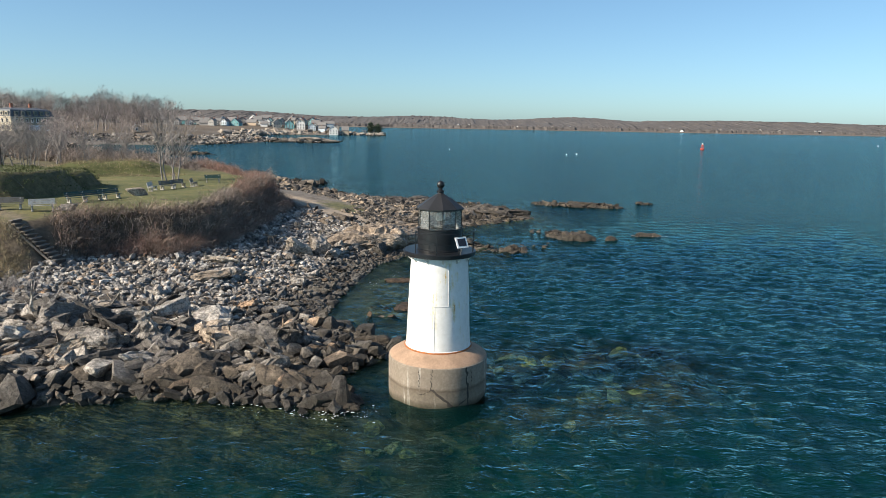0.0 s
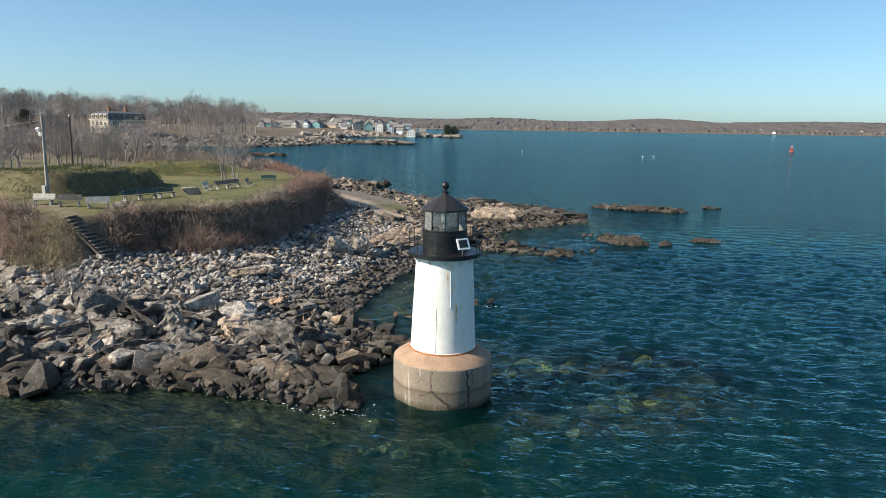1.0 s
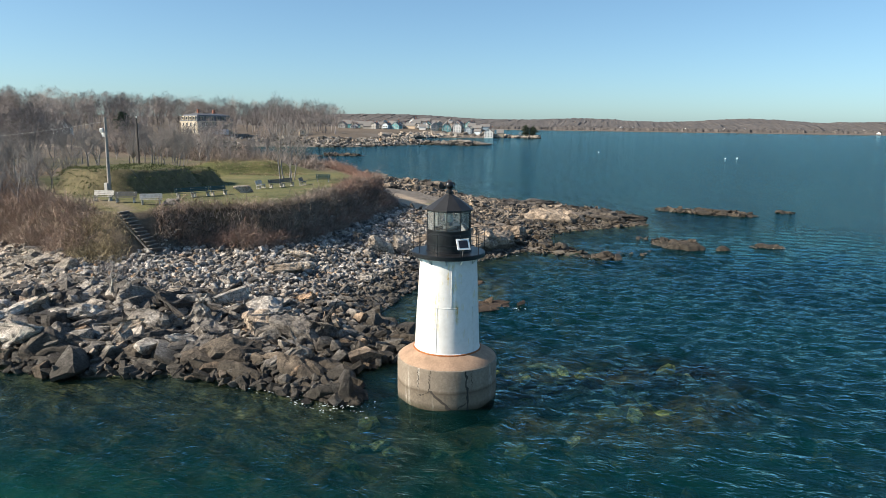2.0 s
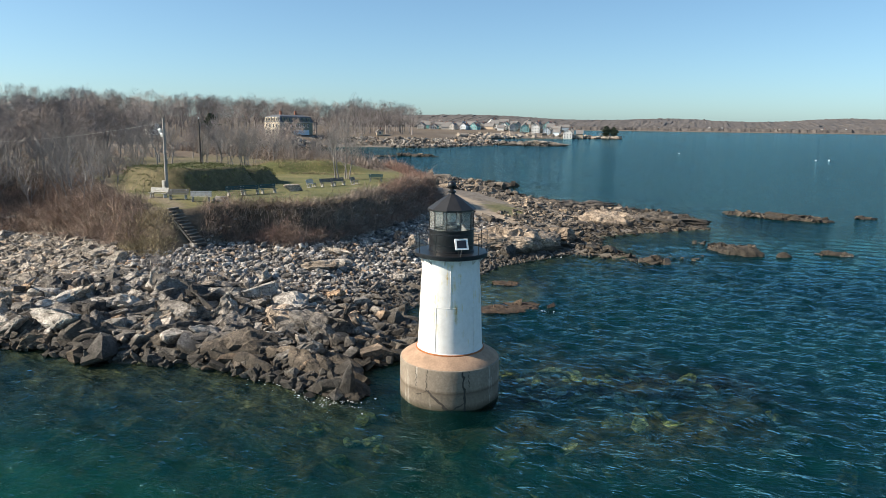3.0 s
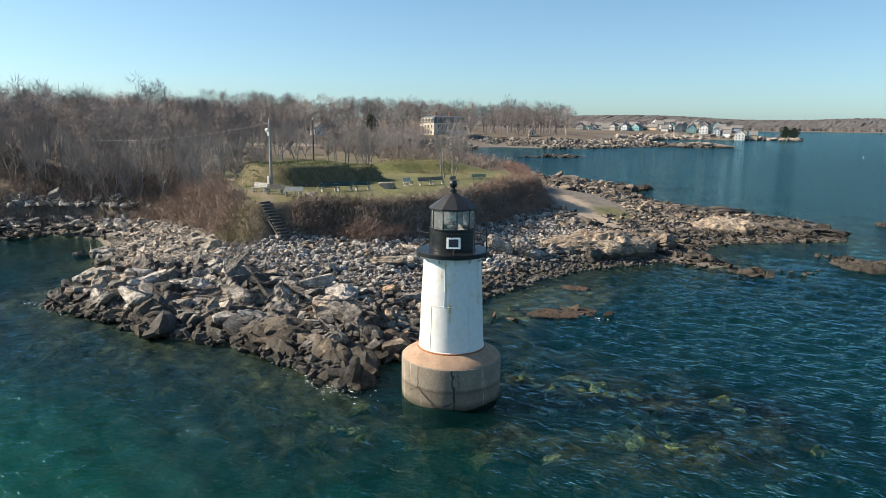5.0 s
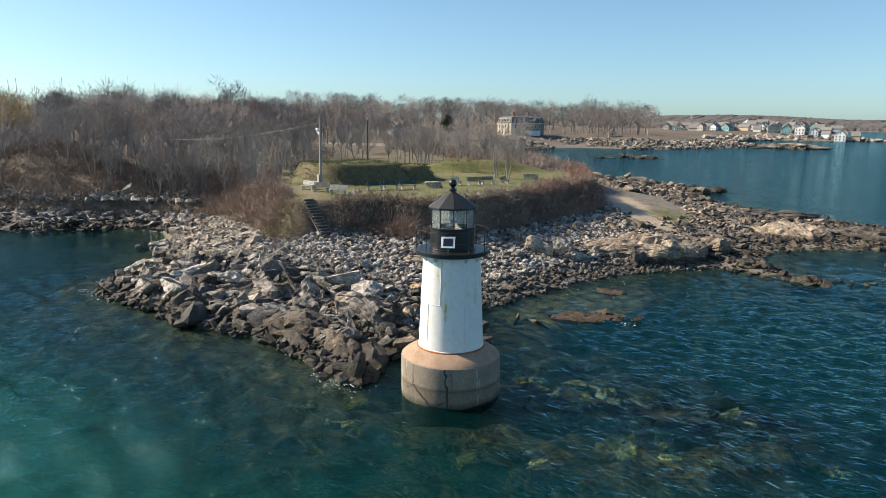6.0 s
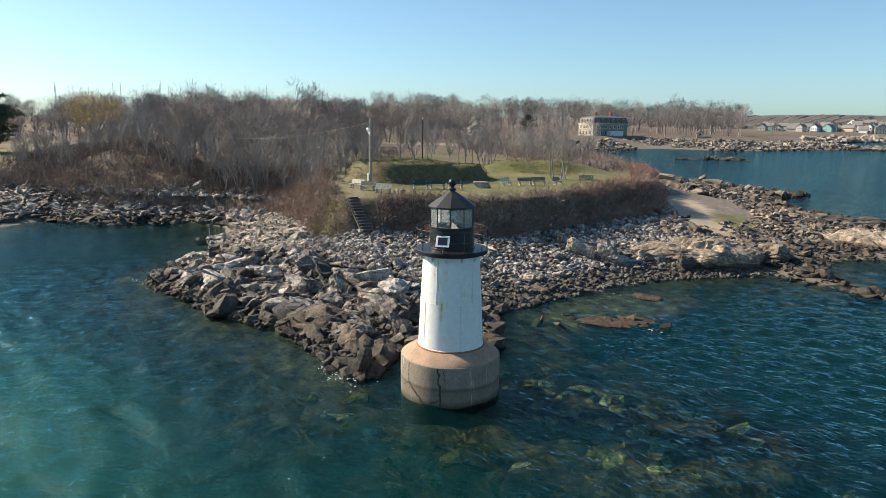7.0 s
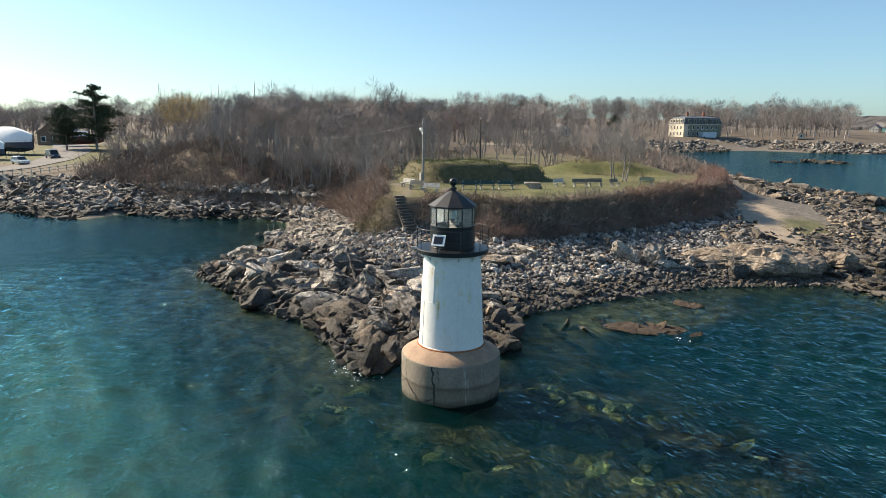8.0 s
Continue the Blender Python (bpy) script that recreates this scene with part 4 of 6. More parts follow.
def ledges():
    for row in (
        (-6.6, 40.6, 13, 8.0, 1.9, 45, 1, M_DOME, "orange and grey granite ledge beside the beach"),
        (-4.5, 46.0, 9, 5, 1.2, 20, 2, M_LEDGE, "low tan granite ledge at the water"),
        (1.4, 64.6, 9.5, 6.0, 1.9, 5, 3, M_DOME, "pale whale-backed granite hump"),
        (8.0, 69.5, 13, 5.5, 0.9, 12, 4, M_DARKROCK, "brown fractured rock ledge at the outer point"),
        (-6.0, 78.0, 16, 6.0, 0.6, 40, 5, M_DARKROCK, "low brown ledge on the outer point"),
        (25.5, 84.5, 15, 5.0, 0.75, -18, 6, M_DARKROCK, "long low brown rock islet"),
        (39.0, 89.0, 4, 2, 0.5, 0, 7, M_DARKROCK, "small dark rock awash"),
        (17.0, 50.5, 5.6, 4.2, 1.05, -40, 8, M_DARKROCK, "dark brown rock islet"),
        (22.0, 48.8, 1.6, 1.2, 0.5, 0, 9, M_DARKROCK, "small dark rock in the water"),
        (27.5, 52.4, 3.6, 1.6, 0.4, 0, 10, M_DARKROCK, "low rock breaking the water"),
        (8.4, 40.4, 2.4, 1.6, 0.7, 10, 11, M_LEDGE, "tan rock standing off the ledge"),
        (-0.8, 17.4, 5.4, 2.6, 0.18, 35, 41, M_WETISLE, "flat rusty brown ledge just awash"),
        (-3.2, 25.2, 2.4, 1.2, 0.2, 0, 42, M_WETISLE, "low rusty ledge just awash"),
        (-9.6, 0.6, 5.2, 2.2, 0.75, -22, 15, M_TIP, "sloping brown slab at the tip"),
        (-7.0, 0.9, 4.0, 1.7, 0.6, -32, 43, M_TIP, "sloping brown slab at the tip"),
        (-10.8, -0.9, 4.2, 1.7, 0.6, -14, 44, M_TIP, "low brown slab at the water"),
        (-6.2, -1.2, 5.6, 2.6, 0.6, -35, 16, M_TIP, "wet dark slab at the tip"),
        (-13.0, 1.0, 5.0, 2.8, 1.0, 25, 17, M_TIP, "tilted brown slab near the tip"),
        (-16.5, 0.4, 5.0, 2.6, 1.0, 20, 31, M_TIP, "fractured brown slab at the water"),
        (-22.5, -0.6, 4.6, 2.2, 1.1, 25, 32, M_DARKROCK, "dark tilted slab at the water"),
        (-27.0, -0.8, 4.6, 2.2, 1.1, 20, 33, M_DARKROCK, "dark fractured slab at the water"),
        (-4.4, 6.4, 3.4, 1.8, 0.7, 25, 34, M_TIP, "tan slab reaching towards the tower"),
        (-16.0, 8.0, 6.0, 2.6, 1.1, 20, 35, M_TIP, "long tan slab behind the boulders"),
        (-24.0, 6.5, 5.0, 2.2, 1.0, 18, 36, M_TIP, "grey slab among the boulders"),
        (-32.6, 2.4, 8.0, 2.6, 1.3, 14, 18, M_DOME, "long pale slab at the cove corner"),
        (-97.0, 242.0, 16, 5.0, 1.3, 10, 19, M_DARKROCK, "low rock islet in the bay"),
        (-106.0, 232.0, 9, 4.0, 0.7, 30, 20, M_DARKROCK, "low wet rock in the bay"),
        (-82.0, 428.0, 40, 12.0, 2.5, 20, 21, M_PALEROCK, "tan granite ledge at the far point"),
    ):
        x, y, l, w, h, turn, seed, mat, label = row
        ledge("rock_ledge", x, y, l, w, h, turn, seed, mat, label, 0.35 if mat in (M_DOME, M_WETISLE) else 1.0, rough=0.45 if mat is M_DOME else 1.0)


ledges()


def boulders():
    """The big blocks of the point, each a thing of its own."""
    meshes = []
    for k, (v, f) in enumerate(SHAPES):
        bm = bmesh.new()
        vs = [bm.verts.new(p) for p in v]
        for t in f:
            bm.faces.new([vs[i] for i in t])
        bmesh.ops.dissolve_limit(bm, angle_limit=radians(10), verts=bm.verts, edges=bm.edges)
        bmesh.ops.bevel(bm, geom=list(bm.edges), offset=0.08, segments=1, affect='EDGES')
        bmesh.ops.triangulate(bm, faces=bm.faces)
        for rounds in range(2):
            bmesh.ops.subdivide_edges(bm, edges=[e for e in bm.edges if e.calc_length() > 0.27], cuts=1)
            bmesh.ops.triangulate(bm, faces=bm.faces)
        bm.normal_update()
        moves = []
        for v in bm.verts:
            p = v.co * 1.5 + Vector((k * 9.0, 0, 0))
            dist, cells = noise.voronoi(Vector((p.x * 0.9, p.y * 0.9, p.z * 1.8)))
            split = max(0.0, 1 - (dist[1] - dist[0]) * 7)
            step = noise.cell_vector(cells[0] * 5.3).x - 0.5
            moves.append(v.normal * (0.17 * noise.fractal(p, 0.9, 2.2, 5) + 0.13 * step - 0.07 * split))
        for v, d in zip(bm.verts, moves):
            v.co += d
        me = bpy.data.meshes.new("boulder")
        bm.to_mesh(me)
        bm.free()
        me.materials.append(M_BOULDER)
        meshes.append(me)
    rs = np.random.RandomState(77)
    known = [(-19.4, 3.3, 1.5, "large pale split granite boulder"), (-19.2, 6.2, 1.25, "tall pale triangular boulder"), (-12.9, 4.8, 1.35, "large orange granite boulder"), (-13.6, 5.8, 0.9, ""), (-15.5, 1.6, 1.0, ""),
             (-30.5, 0.6, 1.1, "pale pointed granite boulder"), (-9.6, 0.7, 0.9, ""), (-48.4, 10.0, 1.15, "dark boulder at the cove edge"), (-46.2, 9.2, 1.0, "dark boulder at the cove edge"), (-44.4, 8.0, 1.0, "dark boulder at the cove edge"), (-50.8, 9.2, 0.75, "dark rock standing in the cove"),
             (-11.2, 31.4, 1.4, "large tan block among the cobbles"), (-12.6, 29.5, 1.2, ""), (-16.4, 52.5, 1.1, "tan block at the head of the beach"), (-17.5, 21.2, 0.8, ""), (-10.4, 32.3, 0.9, "")]
    tip = [(-15.5, -2.5), (-4, -5), (-2, 2), (-8, 3.2), (-15.5, 2.6)]
    near = lambda x, y: (signed(SHORE, x, y) > 0.2) & ((signed(tip, x, y) < 0) | (np.sin(x * 37.7 + y * 91.3) > 0.0))
    pts = scatter([(-37, -2.5), (-25, -2.8), (-15, -1), (-7, -1), (-6, 6), (-8, 11), (-16, 10), (-27, 7.5), (-36, 5)], 270, 0.95, 78, near)
    rows = known + [(x, y, 0.26 + rs.gamma(2.2, 0.11), "") for x, y in pts]
    pts = scatter([(-35, -1.5), (-25, -1.8), (-15, 0), (-9, 0.5), (-8, 6), (-11, 9), (-26, 7.5), (-35, 4.5)], 34, 2.4, 81, near)
    rows += [(x, y, 0.85 + rs.gamma(3, 0.12), "") for x, y in pts]
    pts = scatter([(-20, 12), (-9, 12), (-8.5, 20), (-7, 31), (-5, 37), (-10, 40), (-18, 30), (-22, 18)], 40, 1.6, 79, near)
    rows += [(x, y, 0.25 + rs.gamma(3, 0.08), "") for x, y in pts]
    for x, y, s, label in rows:
        ob = new("boulder", meshes[rs.randint(len(meshes))])
        z = float(height(x, y))
        slab = label == "" and rs.random_sample() < 0.55
        turn = Euler((rs.normal(-0.45, 0.2), rs.normal(0, 0.2), rs.normal(0.55, 0.35))) if slab else Euler((rs.normal(0, 0.35), rs.normal(0, 0.35), rs.uniform(0, 6.28)))
        grow = (s * rs.uniform(1.0, 1.4), s * rs.uniform(0.75, 1.0), s * rs.uniform(0.55, 0.85)) if slab else (s * rs.uniform(0.85, 1.3), s * rs.uniform(0.8, 1.1), s * rs.uniform(0.8, 1.15))
        ob.matrix_basis = Matrix.LocRotScale((x, y, z + 0.26 * s), turn, grow)
        tagged(ob, label or "angular granite boulder among the shore rubble", "boulder", "boulders of the point")


boulders()


# ---- trees and brush ----
def limbs(seed, tall, stems=1, spread=0.55, fine=0.018, levels=4, kids=(5, 4, 4), flop=0.25, dense=1.0, spray=3):
    """A bare tree as tapered segments: (start, end, radius, radius, level)."""
    rng = random.Random(seed)
    out = []

    def grow(p, d, length, r, level):
        steps = 5 if level == 0 else (3 if level < 3 else 2)
        pts, tip = [p], r * (0.35 if level < levels - 1 else 0.3)
        for k in range(steps):
            d = (d + Vector((rng.gauss(0, 0.13), rng.gauss(0, 0.13), 0.15 * (1 if level < 2 else flop)))).normalized()
            q = p + d * (length / steps)
            a, b = r + (tip - r) * k / steps, r + (tip - r) * (k + 1) / steps
            out.append((p, q, max(a, fine), max(b, fine * 0.6), level))
            p = q
            pts.append((p, d, b))
        if level + 1 < levels:
            n = kids[min(level, len(kids) - 1)]
            n = max(2, round(n * rng.uniform(0.75, 1.25) * dense))
            for k in range(n):
                where = pts[1 + min(steps - 1, int((0.25 + 0.75 * (k + rng.random()) / n) * steps))] if level == 0 else pts[rng.randint(1, steps)]
                side = Vector((rng.gauss(0, 1), rng.gauss(0, 1), rng.uniform(-0.1, 0.6))).normalized()
                nd = (where[1] * (1.0 - spread) + side * spread * 1.25).normalized()
                grow(where[0], nd, length * rng.uniform(0.42, 0.68) * (0.85 if level == 0 else 1), max(where[2] * 0.75, fine), level + 1)

    for k in range(stems):
        a = rng.uniform(0, 6.28)
        lean = Vector((math.cos(a), math.sin(a), 0)) * (0.10 if stems == 1 else rng.uniform(0.12, 0.38))
        grow(Vector((0.12 * stems * math.cos(a), 0.12 * stems * math.sin(a), -0.3)), (Vector((0, 0, 1)) + lean).normalized(), tall * rng.uniform(0.55, 0.72), tall * (0.020 if stems == 1 else 0.012), 0)
    # the last spray of twigs, as slender blades
    for p, q, a, b, level in [s for s in out if s[4] == levels - 1]:
        for k in range(spray):
            t = rng.random()
            d = ((q - p).normalized() * 0.8 + Vector((rng.gauss(0, 0.6), rng.gauss(0, 0.6), rng.gauss(0.12, 0.4)))).normalized()
            c = p.lerp(q, t)
            out.append((c, c + d * (q - p).length * rng.uniform(0.6, 1.3), fine * 0.8, 0, 9))
    return out


def tubes(segs):
    """Vertices and faces of the segments as tapered bars."""
    verts, faces = [], []
    for p, q, a, b, level in segs:
        n = (6, 4, 3, 2, 2)[min(level, 4)]
        d = (q - p).normalized()
        u = d.orthogonal().normalized()
        v = d.cross(u)
        i = len(verts)
        if level == 9:
            verts += [tuple(p + u * a), tuple(p - u * a), tuple(q)]
            faces.append((i, i + 1, i + 2))
            continue
        for c, r in ((p, a), (q, b)):
            for k in range(n):
                t = 6.28318 * k / n
                verts.append(tuple(c + r * (u * math.cos(t) + v * math.sin(t))))
        for k in range(n if n > 2 else 1):
            faces.append((i + k, i + (k + 1) % n, i + n + (k + 1) % n, i + n + k))
    return verts, faces


def crown_form(seed, tall=12.0, boughs=15, twigs=620, thin=0.032, broad=(0.30, 0.44), low=-0.8, short=1.5):
    """A bare tree seen from afar: a trunk, rising limbs and rounded clouds of fine twigs."""
    rng = random.Random(seed)
    mid, wide, high = Vector((0, 0, tall * 0.60)), tall * rng.uniform(*broad), tall * 0.40
    fork = Vector((rng.gauss(0, 0.3), rng.gauss(0, 0.3), tall * rng.uniform(0.22, 0.34)))
    r = tall * 0.0145
    segs, clumps = [(Vector((0, 0, -0.4)), fork, r, r * 0.75, 0)], []
    for k in range(boughs):
        d = Vector((rng.gauss(0, 1), rng.gauss(0, 1), rng.uniform(low, 1.5))).normalized()
        e = mid + Vector((d.x * wide, d.y * wide, d.z * high)) * rng.uniform(0.45, 0.78)
        m = fork.lerp(e, 0.5) + Vector((0, 0, -0.04 * tall))
        segs += [(fork, m, r * 0.42, r * 0.26, 1), (m, e, r * 0.26, r * 0.10, 1)]
        clumps.append((e, wide * rng.uniform(0.30, 0.46)))
    for k in range(twigs):
        e, size = rng.choice(clumps)
        d = Vector((rng.gauss(0, 1), rng.gauss(0, 1), rng.gauss(0.25, 0.9))).normalized()
        c = e + d * size * rng.random() ** 0.5 * 0.8
        w = (d * 0.7 + Vector((rng.gauss(0, 0.45), rng.gauss(0, 0.45), rng.gauss(0.35, 0.4)))).normalized()
        segs.append((c, c + w * tall * rng.uniform(0.035, 0.08) * short, thin * rng.uniform(0.6, 1.2), 0, 9))
    return segs


def tree(seed, tall, label, bark=None, twig=None, **how):
    top = thing("tree", pose(0, 0, -500), label, "tree")
    segs = limbs(seed, tall, **how)
    trunks = [s for s in segs if s[4] == 0]
    for k in range(0, len(trunks), 5):
        mesh_object("trunk", *tubes(trunks[k:k + 5]), bark or M_BARK, top, True)
    mesh_object("crown", *tubes([s for s in segs if s[4] > 0]), twig or bark or M_BARK, top)
    return top


def plant(template, x, y, turn, size=1.0, group="", label=""):
    ob = copy_thing(template, pose(x, y, float(height(x, y)) - 0.05, 0, 0, turn))
    ob.scale = (size, size, size)
    return tagged(ob, label, "", group)


def remove(template):
    for o in (*template.children_recursive, template):
        bpy.data.objects.remove(o)


def trees():
    rng = random.Random(9)
    kinds = [tree(100 + k, 9.0, "bare grey deciduous tree at the wood's edge", stems=(1, 3, 2, 4, 1, 2)[k], spread=(0.5, 0.42, 0.55, 0.4, 0.6, 0.45)[k], kids=(8, 5, 4), spray=3, fine=0.009) for k in range(6)]
    spots = [(-33.5, 51.5, 2, 0.98, "bare multi-stemmed tree beside the lawn benches"), (-32.6, 52.6, 1, 0.92, "bare slender tree beside the lawn benches"), (-47.5, 27.0, 2, 0.55, "small bare tree beside the grass mound"), (-48.6, 26.2, 1, 0.6, "small bare tree beside the grass mound"),
             (-50.5, 33.0, 3, 0.7, ""), (-57.0, 44.0, 4, 0.8, ""), (-60.5, 50.0, 0, 0.85, ""), (-58.0, 59.0, 4, 0.7, ""), (-54.0, 60.0, 1, 0.7, ""), (-63.0, 66.0, 4, 0.8, ""), (-66.0, 72.0, 5, 0.75, ""), (-52.0, 70.5, 2, 0.65, ""), (-47.0, 72.0, 5, 0.6, ""),
             (-70.0, 62.0, 0, 0.8, ""), (-75.0, 76.0, 2, 0.75, ""), (-80.0, 70.0, 4, 0.8, ""), (-62.0, 80.0, 0, 0.7, ""), (-72.0, 86.0, 5, 0.75, ""), (-55.0, 84.0, 3, 0.55, ""),
             (-51.0, 23.8, 1, 0.85, "tall bare multi-stemmed tree on the bluff"), (-53.2, 25.0, 3, 0.82, "tall bare multi-stemmed tree on the bluff"), (-56.5, 24.2, 3, 0.85, "tall bare multi-stemmed tree on the bluff"), (-61.0, 23.0, 1, 0.88, "tall bare multi-stemmed tree on the bluff"),
             (-65.0, 21.5, 3, 0.9, "tall bare multi-stemmed tree on the bluff"), (-68.5, 20.5, 1, 0.85, "tall bare multi-stemmed tree on the bluff"), (-45.5, 20.5, 5, 0.62, "small bare tree on the bluff edge"), (-74.0, 18.0, 5, 0.8, ""), (-58.0, 30.0, 2, 0.9, ""), (-62.0, 32.0, 0, 0.95, "")]
    for x, y, k, size, label in spots:
        plant(kinds[k], x, y, rng.uniform(0, 360), size, "trees of the point", label)
    round_kinds = []
    for k in range(7):
        top = thing("tree", pose(0, 0, -500), "bare grey brown tree with a rounded twiggy crown", "tree")
        segs = crown_form(160 + k, 10.0, 22, 1250, 0.021, (0.28, 0.40), -0.6, 1.15)
        mesh_object("trunk", *tubes([s for s in segs if s[4] == 0]), M_BARK, top, True)
        mesh_object("bough", *tubes([s for s in segs if s[4] == 1]), M_BARK, top)
        mesh_object("crown", *tubes([s for s in segs if s[4] == 9]), M_NEARTWIG, top)
        round_kinds.append(top)
    grove = scatter([(-56, 34), (-66, 27), (-76, 20), (-95, 22), (-118, 30), (-140, 45), (-135, 95), (-88, 66), (-66, 46)], 125, 4.0, 91)
    for x, y in grove:
        plant(kinds[rng.randrange(6)] if rng.random() < 0.2 else round_kinds[rng.randrange(7)], x, y, rng.uniform(0, 360), rng.uniform(0.75, 1.12), "trees of the point")
    for x, y in scatter([(-60, 22), (-70, 18), (-84, 12), (-104, 6), (-108, 18), (-84, 24), (-62, 32)], 26, 4.5, 94):
        plant(kinds[rng.randrange(6)], x, y, rng.uniform(0, 360), rng.uniform(0.45, 0.8), "trees of the point", "slender bare tree among the cove brush")
    for x, y in scatter([(-104, 4), (-116, 3), (-126, 9), (-150, 19), (-190, 34), (-180, 50), (-146, 44), (-112, 30)], 30, 6, 93):
        plant(round_kinds[rng.randrange(7)], x, y, rng.uniform(0, 360), rng.uniform(0.4, 0.8), "trees of the point")
    for x, y in scatter([(-58, 50), (-95, 74), (-132, 110), (-105, 124), (-75, 112), (-50, 86)], 42, 6, 92):
        plant(kinds[rng.randrange(6)] if rng.random() < 0.3 else round_kinds[rng.randrange(7)], x, y, rng.uniform(0, 360), rng.uniform(0.6, 0.95), "trees of the point")
    for k in kinds + round_kinds:
        remove(k)
    # the yellow willow, the big pine and a dark evergreen by the boat yard
    willow = thing("tree", pose(0, 0, -500), "broad yellow twigged willow beside the boat yard", "tree")
    segs = crown_form(131, 11.5, 34, 2600, 0.030, (0.52, 0.58), -0.9, 1.4)
    mesh_object("trunk", *tubes([s for s in segs if s[4] == 0]), M_BARK, willow, True)
    mesh_object("bough", *tubes([s for s in segs if s[4] == 1]), M_BARK, willow)
    mesh_object("crown", *tubes([s for s in segs if s[4] == 9]), M_WILLOW, willow)
    plant(willow, -134.0, 23.5, 40, 1.22)
    remove(willow)
    pine(-161, 9.5, 15.5, 1)
    pine(-170, 4.0, 11.0, 2)
    pine(-245, 300.0, 12.0, 3)
    pine(-66.0, 722.0, 13.0, 4)
    pine(-58.0, 724.0, 12.0, 5)


def pine(x, y, tall, seed):
    """A pine: whorled boughs that carry tufts of needles, with gaps between."""
    rng = random.Random(seed)
    top = thing("pine_tree", pose(x, y, float(height(x, y)) - 0.1), "dark green pine with layered open boughs", "tree")
    bm = bmesh.new()
    rod(bm, (0, 0, 0), (0.1, 0, tall), tall * 0.022, 0.04, 7)
    part("trunk", bm, M_BARK, top)
    verts, faces = [], []
    z = tall * 0.16
    while z < tall:
        k = max(0.0, (z / tall - 0.28) / 0.72)
        reach = tall * 0.50 * (1 - k) ** 0.6 * min(1, 0.55 + 1.6 * k) * rng.uniform(0.8, 1.15) + 0.4
        for b in range(rng.randint(4, 6)):
            a, r = rng.uniform(0, 6.28), reach * rng.uniform(0.55, 1.1)
            for s in range(int(20 * r) + 6):
                t = rng.random() ** 0.7
                c = Vector((r * t * math.cos(a) + rng.gauss(0, 0.16 * r * t + 0.1), r * t * math.sin(a) + rng.gauss(0, 0.16 * r * t + 0.1), z + 0.20 * r * t + rng.gauss(0, 0.2)))
                for f in range(3):
                    d = Vector((rng.gauss(0, 1), rng.gauss(0, 1), rng.gauss(0.3, 0.6))).normalized() * rng.uniform(0.25, 0.5)
                    w = d.orthogonal().normalized() * 0.10
                    i = len(verts)
                    verts += [tuple(c - w), tuple(c + w), tuple(c + d)]
                    faces.append((i, i + 1, i + 2))
        z += tall * 0.045 * rng.uniform(0.8, 1.3)
    mesh_object("crown", verts, faces, M_PINE, top)


